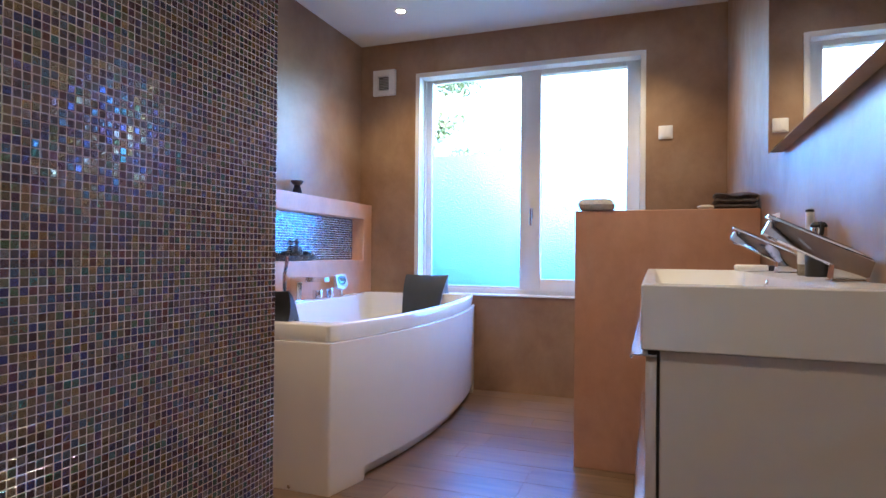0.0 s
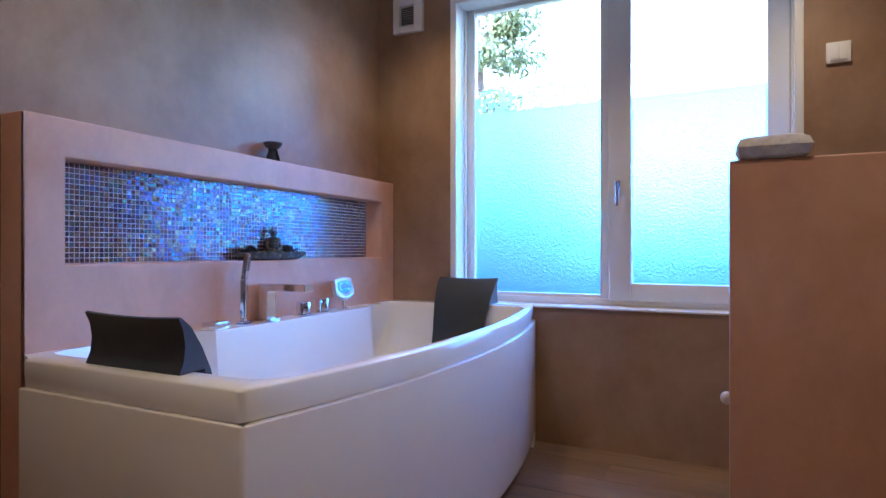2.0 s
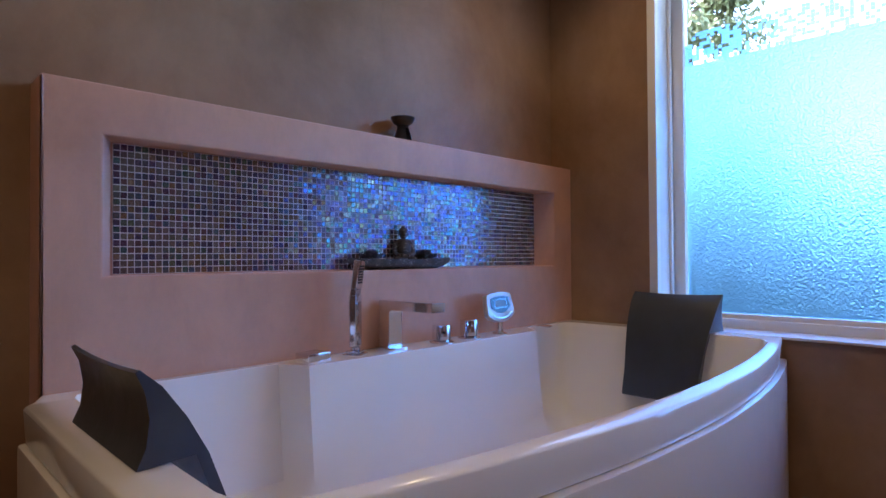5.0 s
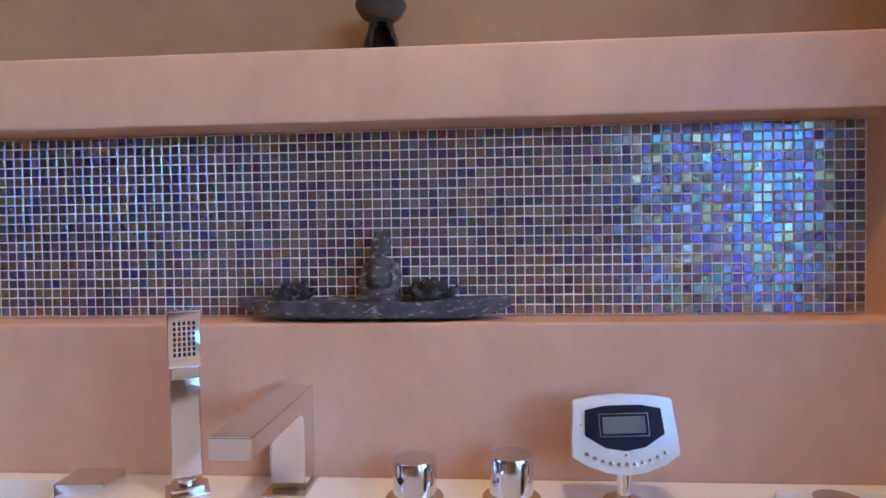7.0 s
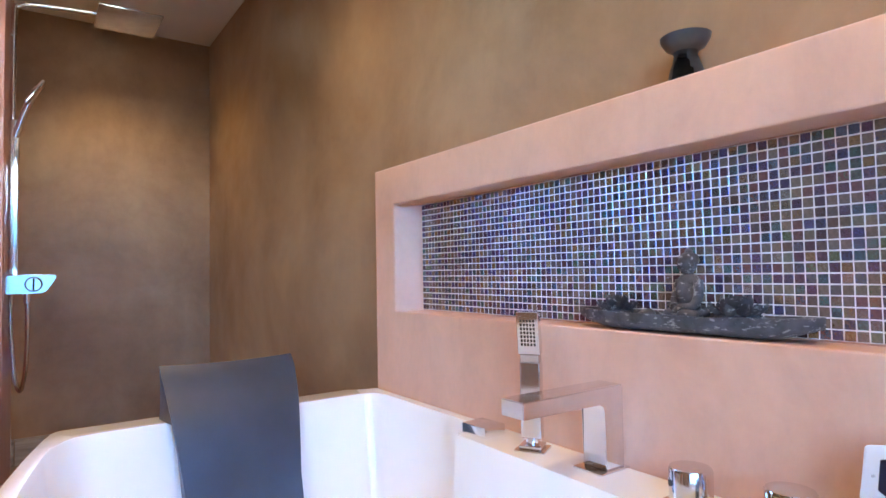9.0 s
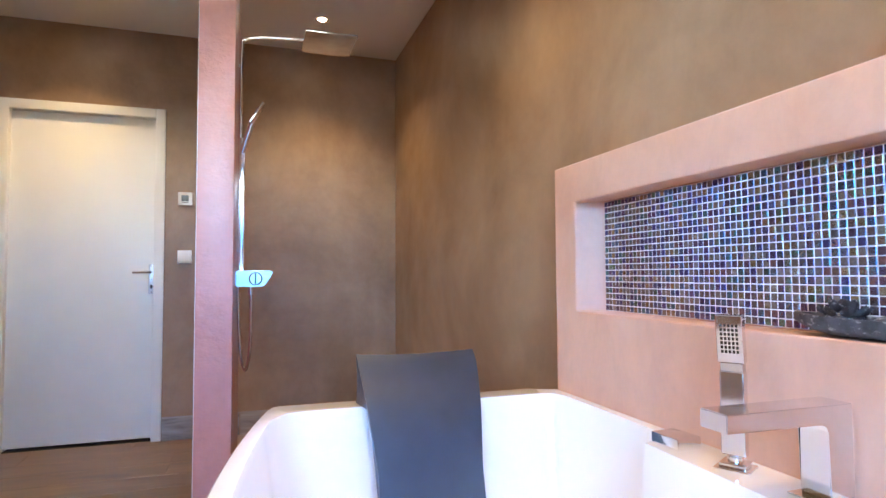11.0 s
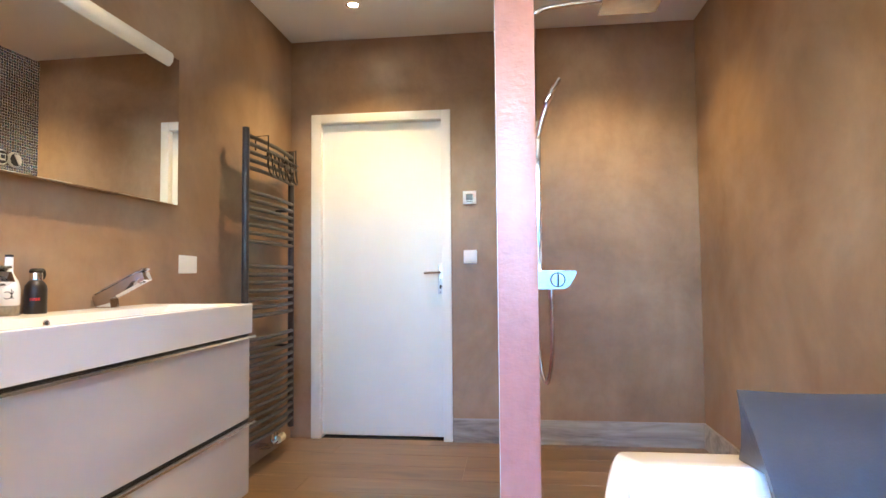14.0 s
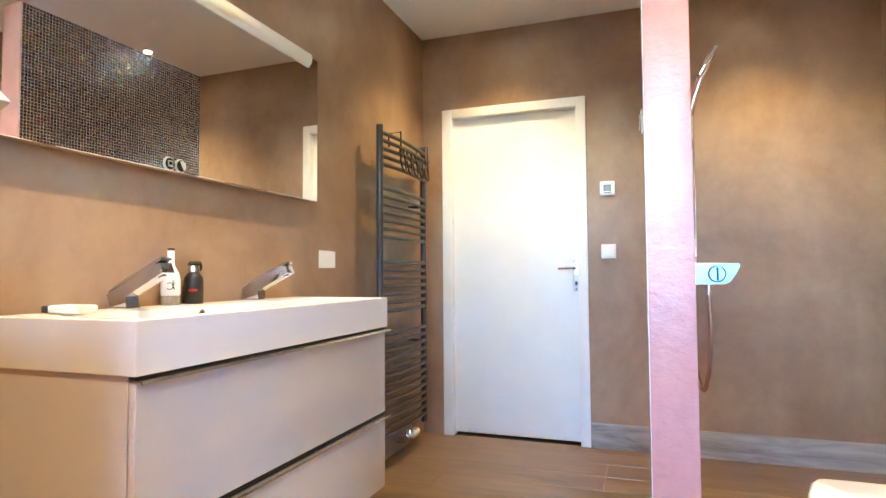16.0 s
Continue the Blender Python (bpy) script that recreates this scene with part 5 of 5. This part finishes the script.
for i in range(26):
    z = rnd.uniform(4.9, 11.0)
    a = rnd.uniform(0, 6.283)
    ln = (1.0 - (z - 4.0) / 11) * 2.6 * rnd.uniform(0.55, 1.0)
    p0 = TC + Vector((0, 0, z * 0.95))
    p1 = TC + Vector((math.cos(a) * ln, math.sin(a) * ln, z - 0.25))
    add_tube(bm, [p0, p0.lerp(p1, 0.5) + Vector((0, 0, 0.15)), p1], 0.03, 6, True, [0.05, 0.03, 0.01])
    cents.append((p1.x, p1.y, p1.z, 0.65, 0.65, 0.40))
    q = p0.lerp(p1, 0.6)
    cents.append((q.x, q.y, q.z, 0.5, 0.5, 0.35))
part("limb", bm, M_BARK, tree)
leaf_mass("crown", M_LEAF, cents, 15000, 0.10, 5, tree)
rnd = random.Random(3)
hedge = leaf_mass("hedge", M_HEDGE, [(x * 1.4 - 16, 15 + rnd.uniform(-0.4, 0.4), z, 1.3, 0.8, 1.2) for x in range(24) for z in (-2.0, -0.3, 1.1 + rnd.uniform(-0.2, 0.3))], 42000, 0.16, 6)
tagged(hedge, "dense green hedge at the end of the garden", "hedge", kind="stuff")

# ---------- skirting and floor tiles ----------
skirt = [(0.012, PX0 - 0.001, 0.001, 0.011, "s"), (PX0 + 0.001, DX0 - 0.001, 0.001, 0.011, "s"), (0.001, 0.011, 0.001, NY - 0.002, "w")]
for x0, x1, y0, y1, k in skirt:
    base = structure("baseboard", box(x0, x1, y0, y1, 0.112, 0.120), M_BASE, "greyed wood-look tile skirting at the wall foot", "skirting")
    n = 2 if max(x1 - x0, y1 - y0) > 1.2 else 1
    for i in range(n):
        if k == "w":
            a, b = y0 + (y1 - y0) * i / n, y0 + (y1 - y0) * (i + 1) / n - 0.002
            part("skirting_tile", box(x0, x1 + 0.001, a, b, ZF, 0.1115, 0.001, 1), M_BASE, base)
        else:
            a, b = x0 + (x1 - x0) * i / n, x0 + (x1 - x0) * (i + 1) / n - 0.002
            part("skirting_tile", box(a, b, y0, y1 + 0.001, ZF, 0.1115, 0.001, 1), M_BASE, base)

PITCH, PLANK = 0.2, 1.2
shift = {1: 0.20, 12: 1.145, 15: 1.27, 18: 1.507, 2: 1.40 - 1.2 + 1.2}
rnd = random.Random(21)
meshes = {}
for k in range(-1, 23):
    y0, y1 = 0.09 + PITCH * k, 0.09 + PITCH * (k + 1)
    y0, y1 = max(y0, 0.0), min(y1, L)
    if y1 - y0 < 0.02:
        continue
    s = shift.get(k, rnd.choice((0.15, 0.45, 0.75, 1.0)))
    if k == 1:
        s = 1.40 - 1.2
    x = s - 1.2 if s > 0 else s
    while x < W:
        a, b = max(x, 0.0) + 0.0008, min(x + PLANK, W) - 0.0008
        if b - a > 0.03:
            key = (round(b - a, 3), round(y1 - y0, 3))
            if key not in meshes:
                bm = bmesh.new()
                add_box(bm, 0, b - a, 0.0008, y1 - y0 - 0.0008, ZF - 0.0017, ZF, 0)
                for v in bm.verts:
                    if v.co.z > ZF - 0.001:
                        v.co.x += 0.0008 if v.co.x < (b - a) / 2 else -0.0008
                        v.co.y += 0.0008 if v.co.y < (y1 - y0) / 2 else -0.0008
                me = bpy.data.meshes.new("plank")
                bmesh.ops.recalc_face_normals(bm, faces=bm.faces)
                bm.to_mesh(me)
                bm.free()
                me.materials.append(M_FLOOR)
                meshes[key] = me
            ob = new("plank", meshes[key])
            ob.location = (a, y0, 0)
            ob.parent = floor
        x += PLANK


# ---------- glass mosaic ----------
def tile_mesh(seed, s=0.0139, h=0.0036):
    """One hand-pressed glass tile, facing +x, a little tilted and cushioned."""
    r = random.Random(seed)
    ty, tz = r.gauss(0, 0.024), r.gauss(0, 0.024)
    e = s / 2
    i = e - 0.0010
    v = [(0, -e, -e), (0, e, -e), (0, e, e), (0, -e, e)]
    v += [(h * 0.72 + y * ty + z * tz, y, z) for y, z in ((-e, -e), (e, -e), (e, e), (-e, e))]
    v += [(h + y * ty + z * tz, y, z) for y, z in ((-i, -i), (i, -i), (i, i), (-i, i))]
    f = [(8, 9, 10, 11)]
    for k in range(4):
        j = (k + 1) % 4
        f += [(k, j, 4 + j, 4 + k), (4 + k, 4 + j, 8 + j, 8 + k)]
    return v, f


def mosaic(parent, x, ya, yb, za, zb, near):
    """Tiles on the plane x; the ones near (y, z) are pieces of their own."""
    p = 0.0157
    ny, nz = int(round((yb - ya) / p)), int(round((zb - za) / p))
    py, pz = (yb - ya) / ny, (zb - za) / nz
    cells = [(ya + (i + 0.5) * py, za + (k + 0.5) * pz) for i in range(ny) for k in range(nz)]
    cells.sort(key=lambda c: (c[0] - near[0]) ** 2 + (c[1] - near[1]) ** 2)
    made = []
    for k in range(12):
        v, f = tile_mesh(k)
        me = bpy.data.meshes.new("tile")
        me.from_pydata(v, [], f)
        me.materials.append(M_MOSAIC)
        made.append(me)
    r = random.Random(77)
    for y, z in cells[:280]:
        ob = new("tile", r.choice(made))
        ob.location = (x, y, z)
        ob.parent = parent
    V, F = [], []
    for n, (y, z) in enumerate(cells[280:]):
        v, f = tile_mesh(n + 1000)
        k = len(V)
        dy, dz = r.gauss(0, 0.0001), r.gauss(0, 0.0001)
        V += [(a + x, b + y + dy, c + z + dz) for a, b, c in v]
        F += [tuple(q + k for q in g) for g in f]
    me = bpy.data.meshes.new("mosaic_field")
    me.from_pydata(V, [], F)
    me.materials.append(M_MOSAIC)
    ob = new("mosaic_field", me)
    ob.parent = parent
    return tagged(ob, "iridescent brown and blue glass mosaic", kind="stuff")


nb = part("mosaic_grout_niche", box(NBACK + 0.0005, NBACK + 0.003, NYA + 0.004, NYB - 0.004, NZ0 + 0.003, NZ1 - 0.003), M_GROUT, niche_wall)
mosaic(niche_wall, NBACK + 0.0005, NYA + 0.004, NYB - 0.004, NZ0 + 0.003, NZ1 - 0.003, (3.75, 1.06))
part("mosaic_grout", box(PX1, PX1 + 0.0027, PYS + 0.002, PY1 - 0.003, ZF + 0.001, PZ - 0.003), M_GROUT, partition)
mosaic(partition, PX1 + 0.0002, PYS + 0.002, PY1 - 0.003, ZF + 0.001, PZ - 0.003, (1.35, 1.0))
